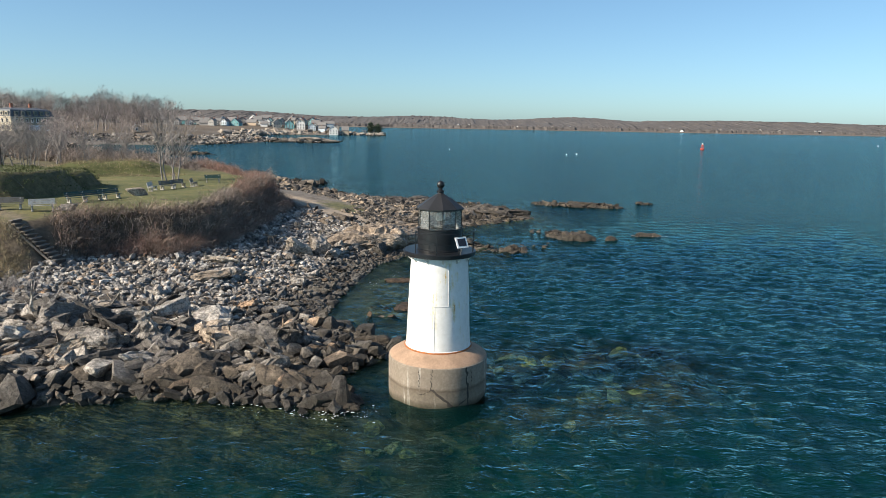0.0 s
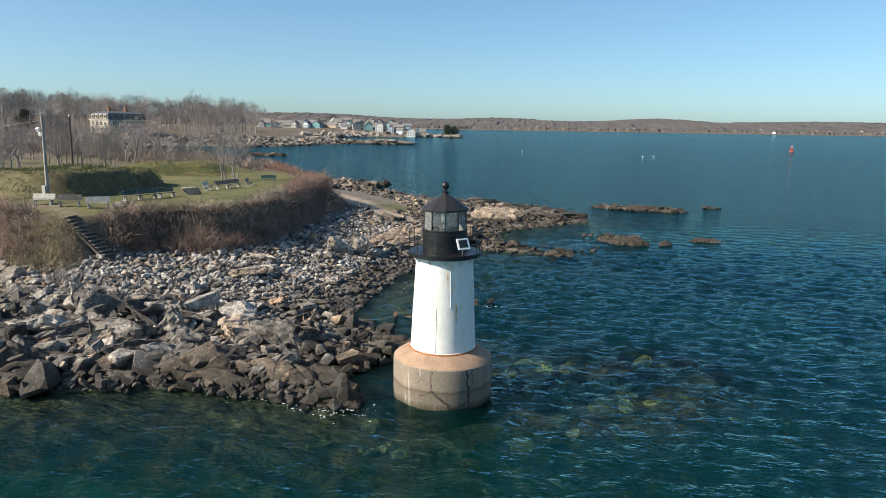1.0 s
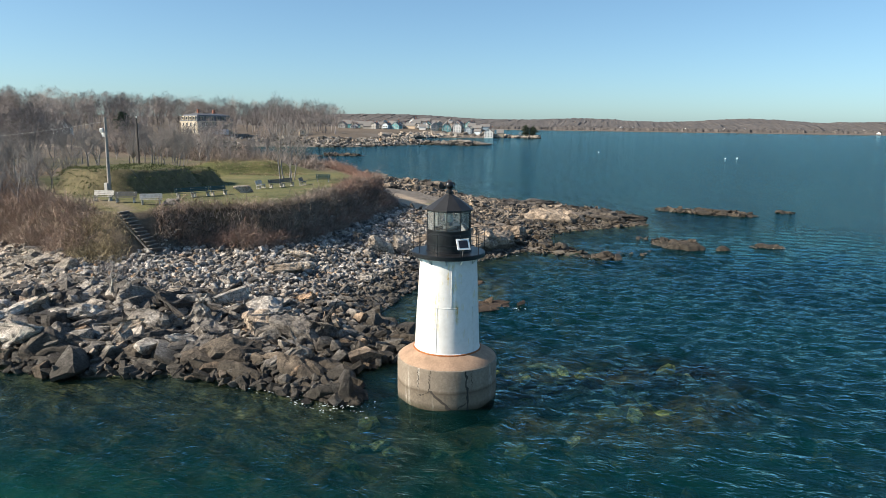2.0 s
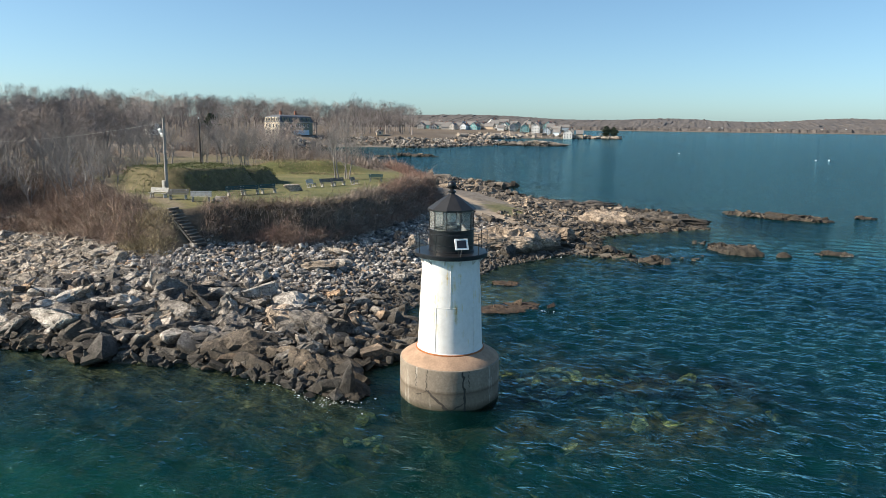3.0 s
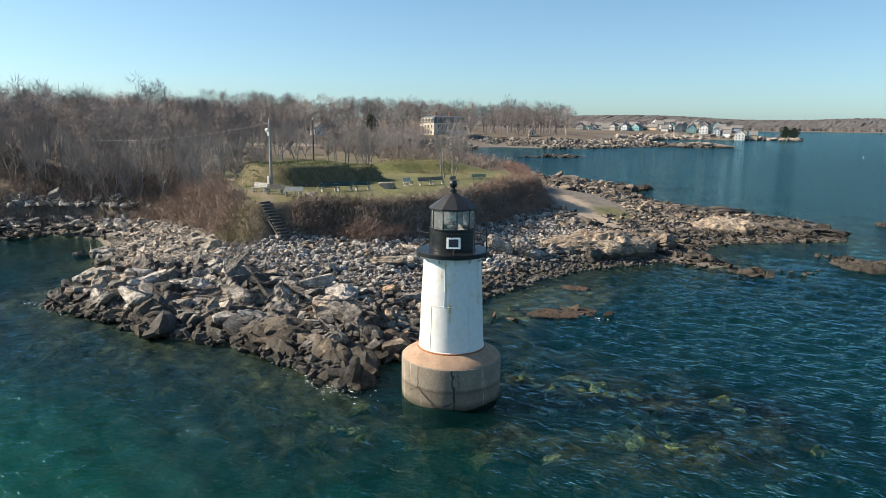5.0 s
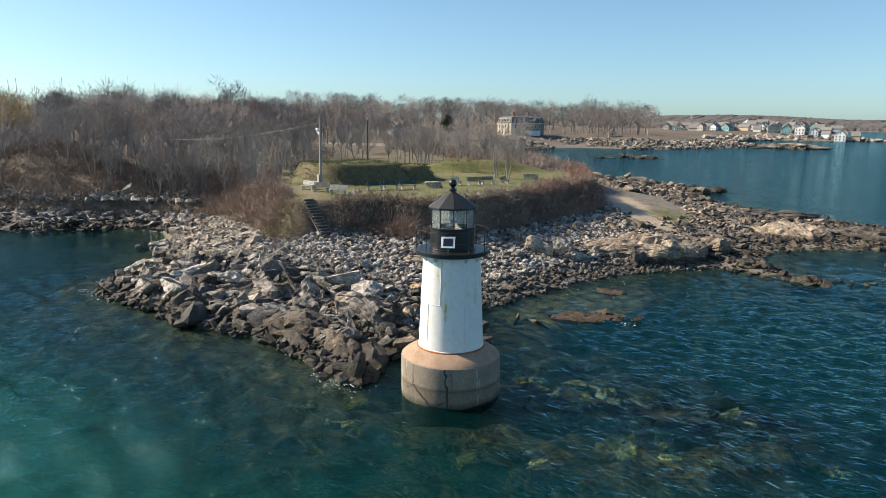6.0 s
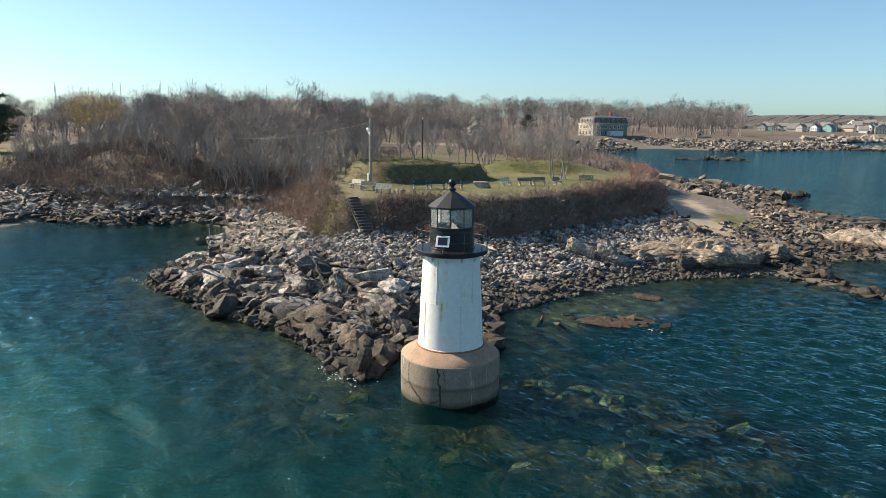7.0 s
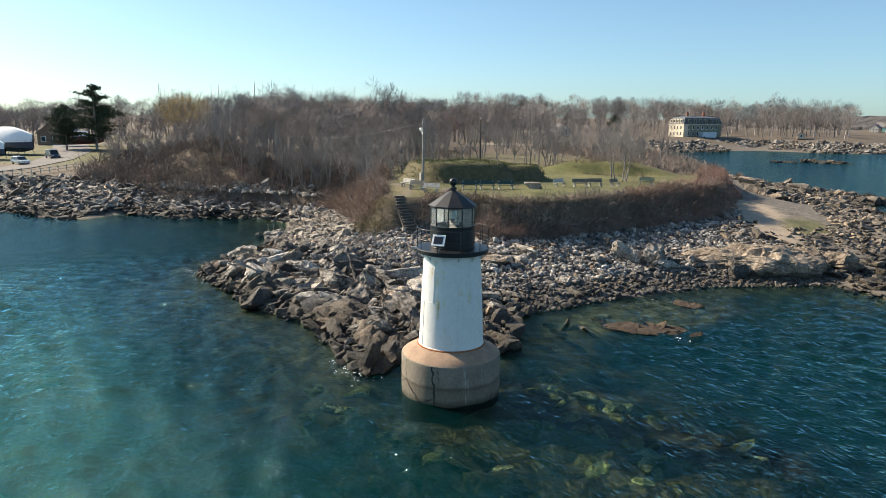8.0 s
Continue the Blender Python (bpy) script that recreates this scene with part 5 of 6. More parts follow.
def far_woods():
    """Woods told apart only as a mass: small bare trees of few limbs, joined."""
    forms = []
    for k in range(10):
        v, f = tubes([(p, q, a, b, lv or 1) for p, q, a, b, lv in crown_form(200 + k)])
        forms.append((np.array(v), [tuple(q) for q in f]))
    rs = np.random.RandomState(3)

    def wood(name, region, count, spacing, mat, label, size, seed):
        pts = scatter(region, count, spacing, seed)
        zs = height(pts[:, 0], pts[:, 1])
        vs, fs, n = [], [], 0
        for (x, y), z in zip(pts, zs):
            v, f = forms[rs.randint(10)]
            a, s = rs.uniform(0, 6.28), size * rs.uniform(0.72, 1.16)
            c, d = math.cos(a) * s, math.sin(a) * s
            vs.append(np.stack([v[:, 0] * c - v[:, 1] * d + x, v[:, 0] * d + v[:, 1] * c + y, v[:, 2] * s + z], -1))
            fs += [tuple(i + n for i in q) for q in f]
            n += len(v)
        ob = mesh_object(name, np.concatenate(vs).tolist(), fs, mat)
        tagged(ob, label, "woods", kind="stuff")

    wood("inland_woods", [(-118, 36), (-150, 48), (-210, 46), (-260, 40), (-340, 70), (-330, 260), (-220, 250), (-205, 225), (-165, 158), (-138, 100)], 320, 7.5, M_TWIG, "bare grey brown inland woods", 1.35, 301)
    wood("far_inland_woods", [(-260, 30), (-420, 0), (-620, 50), (-620, 420), (-330, 380), (-330, 80)], 110, 15, M_TWIG, "bare woods along the skyline", 1.45, 302)
    wood("hospital_woods", [(-215, 360), (-160, 378), (-152, 410), (-165, 450), (-195, 475), (-215, 560), (-300, 640), (-420, 560), (-420, 300), (-250, 270), (-235, 320), (-240, 345)], 230, 11, M_TWIG, "tall bare trees behind the far house", 1.95, 303)
    wood("reddish_woods", [(-150, 60), (-200, 60), (-215, 120), (-185, 165), (-160, 120)], 30, 8, M_REDDISH, "reddish budding bare trees among the woods", 1.2, 304)
    wood("village_woods", [(-230, 600), (-200, 780), (-60, 800), (-700, 1000), (-900, 700), (-500, 600)], 90, 20, M_TWIG, "bare trees behind the far village", 1.2, 305)
    wood("yard_woods", [(-215, 40), (-262, 42), (-400, 10), (-620, 60), (-620, -140), (-330, -70), (-270, -6)], 140, 12, M_TWIG, "bare trees behind the boat yard", 1.15, 306)
    wood("shed_woods", [(-222, -70), (-218, -8), (-226, 40), (-262, 40), (-310, -70)], 105, 6.5, M_TWIG, "bare trees close behind the boat shed", 0.9, 307)
    # the other side of the bay: a rough canopy over the hills
    rs2 = np.random.RandomState(8)
    xs, ds = np.arange(-1100, 2500, 3.5), np.concatenate([np.arange(14, 90, 9.0), np.arange(90, 700, 45.0)])
    gx, gd = np.meshgrid(xs, ds)
    edge = np.interp(gx, [p[0] for p in FAR[:8]], [p[1] for p in FAR[:8]])
    gx, gy = gx + rs2.uniform(-3, 3, gx.shape), edge + gd + rs2.uniform(-4, 4, gx.shape)
    crown = 8 + 0.9 * rs2.standard_normal(gx.shape) + 0.7 * waves(gx, gy, 60, 31)
    crown[0] = -1
    gz = height(gx, gy) + crown
    n, m = gx.shape
    i = np.arange(n * m).reshape(n, m)
    f = np.stack([i[:-1, :-1], i[:-1, 1:], i[1:, 1:], i[1:, :-1]], -1).reshape(-1, 4)
    tagged(mesh_object("far_shore_woods", np.stack([gx, gy, gz], -1).reshape(-1, 3).tolist(), f.tolist(), M_CANOPY, None, True), "wooded hills across the bay", "woods", kind="stuff")


def brush(name, region, count, spacing, tall, mat, label, seed, twigs=26, droop=0.5, keep=None, thick=0.018, push=(0, 0), wild=0.45):
    """Dense bare thicket: tangled arching canes in rounded clumps, joined."""
    rs = np.random.RandomState(seed)
    pts = scatter(region, count, spacing, seed, keep)
    zs = height(pts[:, 0], pts[:, 1])
    swell = 1 + 0.30 * waves(pts[:, 0], pts[:, 1], 4.5, seed + 1)
    verts, faces = [], []
    for (x, y), z, grown in zip(pts, zs, swell):
        h = tall * grown * rs.uniform(0.55, 1.2)
        for _ in range(twigs):
            a, lean = rs.uniform(0, 6.28), abs(rs.normal(0, 0.95))
            p = np.array((x + rs.normal(0, 0.3), y + rs.normal(0, 0.3), z - 0.1 + h * 0.45 * rs.random_sample() ** 2))
            d = np.array((math.cos(a) * lean + push[0], math.sin(a) * lean + push[1], 1.0))
            r = rs.uniform(0.5, 1.25) * thick
            n = len(verts)
            t = rs.uniform(0, 6.28)
            u = np.array((math.cos(t), math.sin(t), rs.normal(0, 0.5)))
            reach = h / 3 * rs.uniform(0.5, 1.1)
            for k in range(4):
                rr = r * (1.25 - 0.36 * k)
                verts += [tuple(p + u * rr), tuple(p - u * rr)]
                p = p + d / np.linalg.norm(d) * reach * rs.uniform(0.7, 1.2)
                d = d + np.array((math.cos(a) * droop, math.sin(a) * droop, -droop * 0.9)) * rs.uniform(0.2, 1.2) + rs.normal(0, wild, 3)
            for k in range(3):
                i = n + 2 * k
                faces.append((i, i + 1, i + 3, i + 2))
    return tagged(mesh_object(name, verts, faces, mat), label, "brush", kind="stuff")


def thickets():
    bluff = lambda x, y: (signed(FOOT, x, y) > -1.3) & (signed(TOP, x, y) < 0.4)
    face = [(-28.2, 16.8), (-28.2, 17.8), (-25.5, 20), (-22, 20), (-18.4, 24.5), (-18.2, 42), (-18, 53), (-22, 61), (-24.5, 60), (-23, 50), (-23, 36), (-22.5, 27), (-26, 24), (-30, 19.5)]
    brush("bluff_brush", face, 900, 0.34, 1.3, M_GREYBRUSH, "tangled bare grey brown brush on the bluff face", 401, thick=0.014, keep=bluff, push=(0.4, -0.2), twigs=34, droop=0.75, wild=0.65)
    brush("pale_canes", face, 260, 0.6, 1.9, M_CANES, "pale arching bramble canes on the bluff", 411, twigs=11, droop=0.95, keep=lambda x, y: bluff(x, y) & (y > 22) & (waves(x, y, 9, 6) > -0.35), push=(0.7, -0.3), thick=0.020, wild=0.5)
    brush("brown_brush", face, 320, 0.5, 1.9, M_BRUSH, "rounded brown bare bushes beside the steps", 421, thick=0.014, twigs=40, keep=lambda x, y: bluff(x, y) & (y < 24.5), push=(0.2, -0.2))
    brush("russet_brush", face, 420, 0.5, 1.5, M_REDBRUSH, "russet bare brush on the bluff face", 422, thick=0.014, twigs=32, keep=lambda x, y: bluff(x, y) & ((y > 39) | (signed(FOOT, x, y) < 0.6)), push=(0.3, -0.15), droop=0.7, wild=0.6)
    brush("red_brush", [(-18.6, 46), (-18.8, 55), (-24, 64), (-29, 75), (-38, 84), (-42, 84), (-30, 66), (-24, 57), (-23, 46)], 420, 0.5, 1.25, M_REDBRUSH, "reddish bare brush at the head of the beach", 402, thick=0.024, droop=0.3)
    brush("left_brush", [(-32.5, 13.0), (-34, 17), (-42, 20.5), (-50, 26.5), (-58, 31.5), (-64, 26), (-57, 19.5), (-53.5, 20.5), (-42, 16), (-34, 12.8)], 760, 0.48, 1.9, M_BRUSH, "grey brown bare brush on the cove side of the bluff", 403, thick=0.015, droop=0.5, push=(0.1, -0.3), twigs=34)
    brush("tawny_brush", [(-28.8, 12.0), (-29.5, 15.2), (-33, 16), (-36, 15.5), (-33, 12.2)], 110, 0.42, 0.9, M_DRYGRASS, "tawny grass and brush beside the steps", 404, twigs=40, thick=0.014)
    brush("cove_brush", [(-56.5, 21.2), (-66, 16.6), (-77, 6.8), (-104, -2.5), (-112, 10), (-95, 20), (-78, 21), (-66, 29), (-59, 31)], 800, 0.8, 2.4, M_COVEBRUSH, "dense bare brush above the cove", 405, thick=0.018, twigs=34, droop=0.4)
    brush("yard_hedge", [(-103, -3), (-114, -1), (-128, 6), (-150, 17), (-168, 30), (-146, 42), (-116, 28), (-100, 8)], 560, 1.4, 2.4, M_COVEBRUSH, "bare scrub between the wood and the boat yard", 426, thick=0.04, twigs=22, droop=0.4)
    brush("bank_grass", [(-67, 18), (-78, 8.5), (-104, -3), (-110, 1), (-96, 7), (-80, 13.5), (-68, 21)], 240, 0.6, 0.6, M_DRYGRASS, "dry tawny grass at the foot of the cove bank", 427, twigs=24, droop=0.5, thick=0.03)
    brush("cove_russet_brush", [(-56.5, 21.2), (-66, 16.6), (-77, 6.8), (-104, -2.5), (-112, 10), (-95, 20), (-78, 21), (-66, 29), (-59, 31)], 200, 1.2, 1.9, M_REDBRUSH, "russet brush above the cove", 425, thick=0.024, twigs=24, droop=0.5, keep=lambda x, y: waves(x, y, 12, 9) > 0.15)
    brush("bank_brush", [(-34, 74), (-56, 102), (-80, 120), (-110, 130), (-120, 118), (-85, 96), (-60, 80), (-44, 66), (-38, 66)], 620, 1.0, 2.1, M_GREYBRUSH, "low bare thicket behind the lawn", 406, thick=0.04, twigs=22, droop=0.3)
    brush("underwood", [(-56, 34), (-66, 27), (-95, 22), (-135, 35), (-140, 60), (-112, 92), (-88, 70), (-66, 48)], 480, 1.6, 1.8, M_GREYBRUSH, "bare undergrowth beneath the trees", 407, thick=0.032, twigs=22, droop=0.3)
    brush("dune_grass", [(-38, 57), (-34, 60), (-44, 68), (-56, 66), (-54, 58)], 260, 0.55, 0.55, M_DRYGRASS, "dry grass on the low bank", 408, twigs=22, droop=0.3)
    side = lambda x, y: np.minimum(lobed(x, y, -41.6, 31.4, 6.4, 7.4, -12), lobed(x, y, -41.0, 39.2, 5.3, 4.5, 20)) < 1.0
    brush("mound_grass", [(-52, 21), (-34, 21), (-34, 46), (-52, 46)], 1100, 0.42, 0.30, M_MOUNDGRASS, "rank grass on the battery mound, coloured dark for its shaded flank", 412, twigs=14, droop=0.6, keep=side, thick=0.03)
    turf = lambda x, y: (signed(TOP, x, y) > 0.3) & ~side(x, y)
    brush("lawn_tufts", [(-44, 20), (-31, 17), (-21, 25), (-22, 55), (-30, 64), (-40, 58), (-36, 44), (-38, 26)], 1400, 0.5, 0.13, M_LAWNGRASS, "short uneven turf of the lawn", 413, twigs=8, droop=0.6, keep=turf, thick=0.02)
    brush("shore_shrub", [(-28.5, 9.5), (-26.5, 9.5), (-26.5, 11), (-28.5, 11)], 10, 0.4, 1.1, M_BARK, "grey leafless shrub among the rocks", 409, twigs=40, droop=0.2)


trees()
far_woods()
thickets()


# ---- the lawn: benches, steps, poles, stone, battery door ----
def bench(name, wood, label, group):
    top = thing(name, pose(0, 0, -500), label, "bench", group)
    for k in range(4):
        part("seat_slat", box(bmesh.new(), (1.8, 0.112, 0.036), (0, -0.20 + 0.12 * k, 0.44 - 0.012 * k), None, 0.006), wood, top)
    for k in range(3):
        part("back_slat", box(bmesh.new(), (1.8, 0.036, 0.13), (0, 0.22 + 0.045 * k, 0.56 + 0.14 * k), Matrix.Rotation(radians(-16), 3, 'X'), 0.006), wood, top)
    for x in (-0.68, 0.68):
        bm = bmesh.new()
        box(bm, (0.14, 0.52, 0.10), (x, 0.0, 0.05), None, 0.02)
        box(bm, (0.12, 0.16, 0.40), (x, -0.12, 0.20), None, 0.02)
        box(bm, (0.12, 0.10, 0.85), (x, 0.24, 0.45), Matrix.Rotation(radians(-14), 3, 'X'), 0.02)
        box(bm, (0.12, 0.46, 0.08), (x, 0.02, 0.39), None, 0.02)
        part("support", bm, M_SUPPORT, top, "pale cast concrete support")
    return top


def lawn_things():
    green = bench("park_bench", M_GREENWOOD, "green slatted park bench on the lawn", "benches on the lawn")
    dark = bench("park_bench", M_DARKWOOD, "dark weathered slatted park bench", "benches on the lawn")
    grey = bench("park_bench", M_GREYWOOD, "weathered pale grey slatted park bench", "benches on the lawn")
    rows = [(grey, -36.4, 20.6, 8), (dark, -33.6, 20.0, 24), (grey, -31.2, 20.2, 30), (green, -31.0, 25.2, 58), (green, -30.7, 27.4, 60), (green, -30.0, 29.5, 62),
            (grey, -29.3, 37.2, 96), (dark, -28.9, 40.2, 62), (dark, -28.4, 42.2, 66), (dark, -27.7, 45.0, 100), (green, -27.1, 50.0, 20)]
    for b, x, y, turn in rows:
        copy_thing(b, pose(x, y, float(height(x, y)), 0, 0, turn) @ Matrix.Scale(1.04, 4))
    for template in (green, grey, dark):
        remove(template)
    # timber steps down the bluff
    steps = thing("steps", pose(0, 0, 0), "flight of weathered timber steps down the bluff", "steps")
    a, b = Vector((-31.0, 16.2, 6.1)), Vector((-27.6, 15.4, 3.35))
    turn = Matrix.Rotation(math.atan2(b.y - a.y, b.x - a.x), 3, 'Z')
    for k in range(12):
        p = a.lerp(b, k / 11)
        tread = box(bmesh.new(), (0.30, 1.05, 0.07), p + Vector((0, 0, 0.16)), turn @ Matrix.Rotation(radians((2, -3, 1, 4, -2)[k % 5]), 3, 'X'), 0.015)
        part("tread", tread, M_STEP, steps)
        # near-black wood here puts the dark of the gaps under each tread into colour
        part("riser", box(bmesh.new(), (0.05, 1.0, 0.16), p + turn @ Vector((0.10, 0, 0.05)), turn), M_DARKPOLE, steps)
    for side in (-0.56, 0.56):
        bm = bmesh.new()
        off = turn @ Vector((0, side, -0.12))
        rod(bm, a + off, b + off, 0.09, n=6)
        part("stringer", bm, M_STEP, steps)
    # grey boulder with a plaque-like light face
    z = float(height(-29.1, 32.9))
    bm = bmesh.new()
    v, f = SHAPES[3]
    vs = [bm.verts.new((p[0] * 0.95, p[1] * 0.8, p[2] * 0.75)) for p in v]
    for t in f:
        bm.faces.new([vs[i] for i in t])
    bmesh.ops.bevel(bm, geom=list(bm.edges), offset=0.05, segments=1, affect='EDGES')
    ob = part("memorial_stone", bm, M_PALEROCK)
    ob.matrix_basis = pose(-29.1, 32.9, z + 0.35, 0, 0, 40)
    tagged(ob, "rough grey memorial stone on the lawn", "stone")
    # low stone beside the pale bench
    ob = part("lawn_rock", bmesh.new(), M_COBBLE)
    bm = bmesh.new()
    vs = [bm.verts.new((p[0] * 0.7, p[1] * 0.55, p[2] * 0.5)) for p in SHAPES[6][0]]
    for t in SHAPES[6][1]:
        bm.faces.new([vs[i] for i in t])
    bm.to_mesh(ob.data)
    bm.free()
    ob.matrix_basis = pose(-29.9, 21.2, float(height(-29.9, 21.2)) + 0.15)
    tagged(ob, "dark rough rock beside a bench", "stone")
    # battery doorway
    door = thing("battery_doorway", pose(-37.4, 37.4, 6.35, 0, 0, 62), "low stone framed doorway in the grass mound", "doorway")
    for x in (-0.7, 0.7):
        part("jamb", box(bmesh.new(), (0.24, 2.2, 1.3), (x * 0.85, 1.0, 0.6), None, 0.03), M_DOORSTONE, door)
    part("lintel", box(bmesh.new(), (1.45, 2.2, 0.2), (0, 1.0, 1.35), None, 0.03), M_DOORSTONE, door)
    # black slab set back in the frame paints the shade of the opening
    part("door_leaf", box(bmesh.new(), (1.0, 0.08, 1.3), (0, 0.6, 0.62), None, 0.01), M_BLACK, door, "black slab standing for the dark inside the doorway")
    # poles
    pole = thing("utility_pole", pose(-38.4, 24.1, 6.45), "grey wooden utility pole with meter boxes", "pole")
    part("shaft", rod(bmesh.new(), (0, 0, -0.3), (0.05, 0, 7.55), 0.17, 0.11, 12), M_POLEWOOD, pole, "", True)
    part("meter_box", box(bmesh.new(), (0.35, 0.25, 0.9), (-0.22, -0.12, 0.9), None, 0.02), M_GREYWOOD, pole)
    part("floodlight", box(bmesh.new(), (0.32, 0.26, 0.38), (-0.32, -0.1, 6.3), Matrix.Rotation(0.4, 3, 'X'), 0.03), M_WHITE, pole, "white flood lamp")
    part("floodlight", box(bmesh.new(), (0.30, 0.24, 0.34), (-0.36, 0.2, 5.9), Matrix.Rotation(0.3, 3, 'X'), 0.03), M_WHITE, pole, "white flood lamp")
    bm = bmesh.new()
    rod(bm, (-0.4, 0, 6.15), (0.1, 0, 6.15), 0.03, n=6)
    part("lamp_arm", bm, M_CASTIRON, pole)
    part("guy_wire", rod(bmesh.new(), (0.05, 0, 5.0), (3.6, 1.9, 0.05), 0.012, n=5), M_CASTIRON, pole)
    pole = thing("lamp_pole", pose(-45.0, 37.8, float(height(-45.0, 37.8))), "slim dark wooden pole on the mound", "pole")
    part("shaft", rod(bmesh.new(), (0, 0, -0.4), (0, 0, 14.0 - float(height(-45.0, 37.8))), 0.13, 0.09, 10), M_DARKPOLE, pole, "", True)
    part("cap", rod(bmesh.new(), (0, 0, 14.0 - float(height(-45.0, 37.8))), (0, 0, 14.2 - float(height(-45.0, 37.8))), 0.06, n=8), M_WHITE, pole)
    wire = thing("overhead_wire", pose(0, 0, 0), "slack pale overhead wire through the trees", "wire")
    p0, p1 = Vector((-38.4, 24.3, 13.6)), Vector((-104, 24, 13.5))
    bm = bmesh.new()
    last = p0
    for k in range(1, 25):
        t = k / 24
        p = p0.lerp(p1, t) - Vector((0, 0, 2.6 * 4 * t * (1 - t)))
        rod(bm, last, p, 0.012, n=5)
        last = p
    part("strand", bm, M_GREYWOOD, wire)
    pole = thing("utility_pole", pose(-104, 24, float(height(-104, 24))), "grey wooden utility pole among the trees", "pole")
    part("shaft", rod(bmesh.new(), (0, 0, -0.4), (0, 0, 13.7 - float(height(-104, 24))), 0.16, 0.11, 10), M_POLEWOOD, pole)


lawn_things()


# ---- houses, far and near ----
def wall_paint(name, colour):
    return plain(name, colour, 0.7, spread=0.08, scale=0.6)


M_CREAM = wall_paint("cream_clapboard", (0.50, 0.45, 0.35))
# darker green-grey copy of the cream: shade on the long walls, put into colour
M_CREAMSHADE = wall_paint("shaded_cream_clapboard", (0.17, 0.175, 0.13))
M_SLATE = plain("slate_roof", (0.085, 0.095, 0.11), 0.7, spread=0.25, scale=1.2)
M_SHINGLE = plain("grey_shingle", (0.17, 0.165, 0.16), 0.85, spread=0.25, scale=1.2)
M_PANE = plain("dark_window", (0.03, 0.04, 0.05), 0.15, spread=0.2)
M_TRIMWHITE = plain("white_trim", (0.74, 0.74, 0.72), 0.6, spread=0.05)
PAINTS = [wall_paint("white_clapboard", (0.74, 0.73, 0.70)), wall_paint("blue_grey_clapboard", (0.36, 0.44, 0.50)), wall_paint("grey_shingle_wall", (0.33, 0.32, 0.30)), wall_paint("teal_clapboard", (0.12, 0.32, 0.34)), wall_paint("tan_clapboard", (0.48, 0.38, 0.28)), wall_paint("pale_blue_clapboard", (0.52, 0.60, 0.66))]


def window(parent, centre, turn, w, h):
    """A framed sash set into a wall face whose outward way is -y of turn."""
    frame_ob = part("window", box(bmesh.new(), (w + 0.3, 0.16, h + 0.3), centre, turn), M_TRIMWHITE, parent)
    part("pane", box(bmesh.new(), (w, 0.10, h), Vector(centre) + turn @ Vector((0, -0.06, 0)), turn), M_PANE, frame_ob)


def gable_house(x, y, turn, w, d, h, paint, label, rows=2, cols=3, group="", porch=False):
    top = thing("house", pose(x, y, float(height(x, y)) - 0.3, 0, 0, turn), label, "house", group)
    part("wall", box(bmesh.new(), (w, d, h), (0, 0, h / 2), None, 0.03), paint, top)
    rise = w * 0.42
    bm = bmesh.new()
    pts = [(-w / 2 - 0.4, h - 0.2), (0, h + rise), (w / 2 + 0.4, h - 0.2), (w / 2 + 0.4, h - 0.5), (0, h + rise - 0.35), (-w / 2 - 0.4, h - 0.5)]
    ends = [[bm.verts.new((px, sy * (d / 2 + 0.4), pz)) for px, pz in pts] for sy in (-1, 1)]
    for k in range(6):
        bm.faces.new((ends[0][k], ends[0][(k + 1) % 6], ends[1][(k + 1) % 6], ends[1][k]))
    for e in ends:
        bm.faces.new(e[:3] + e[3:])
    part("roof", bm, M_SHINGLE, top)
    bm = bmesh.new()
    g = [[bm.verts.new((px, sy * d / 2, pz)) for px, pz in ((-w / 2, h - 0.02), (w / 2, h - 0.02), (0, h + rise - 0.4))] for sy in (-1, 1)]
    bm.faces.new(g[0])
    bm.faces.new(g[1][::-1])
    for k in range(3):
        bm.faces.new((g[0][k], g[1][k], g[1][(k + 1) % 3], g[0][(k + 1) % 3]))
    part("gable", bm, paint, top)
    for r in range(rows):
        for c in range(cols):
            window(top, ((c + 0.5) * w / cols - w / 2, -d / 2, 1.7 + r * (h - 1.0) / rows), Matrix.Identity(3), 1.0, 1.4)
    if rows > 1:
        window(top, (0, -d / 2, h + rise * 0.35), Matrix.Identity(3), 0.9, 1.2)
    if porch:
        part("porch", box(bmesh.new(), (w * 0.9, 2.2, 0.25), (0, -d / 2 - 1.1, 2.7)), M_SHINGLE, top)
        for k in (-1, 0, 1):
            part("porch_post", box(bmesh.new(), (0.2, 0.2, 2.7), (k * w * 0.42, -d / 2 - 2.0, 1.35)), M_TRIMWHITE, top)
    part("chimney", box(bmesh.new(), (0.7, 0.7, 2.0), (w * 0.15, d * 0.15, h + rise * 0.9)), plain_brick, top)
    return top


plain_brick = plain("chimney_brick", (0.25, 0.11, 0.075), 0.9, spread=0.2)


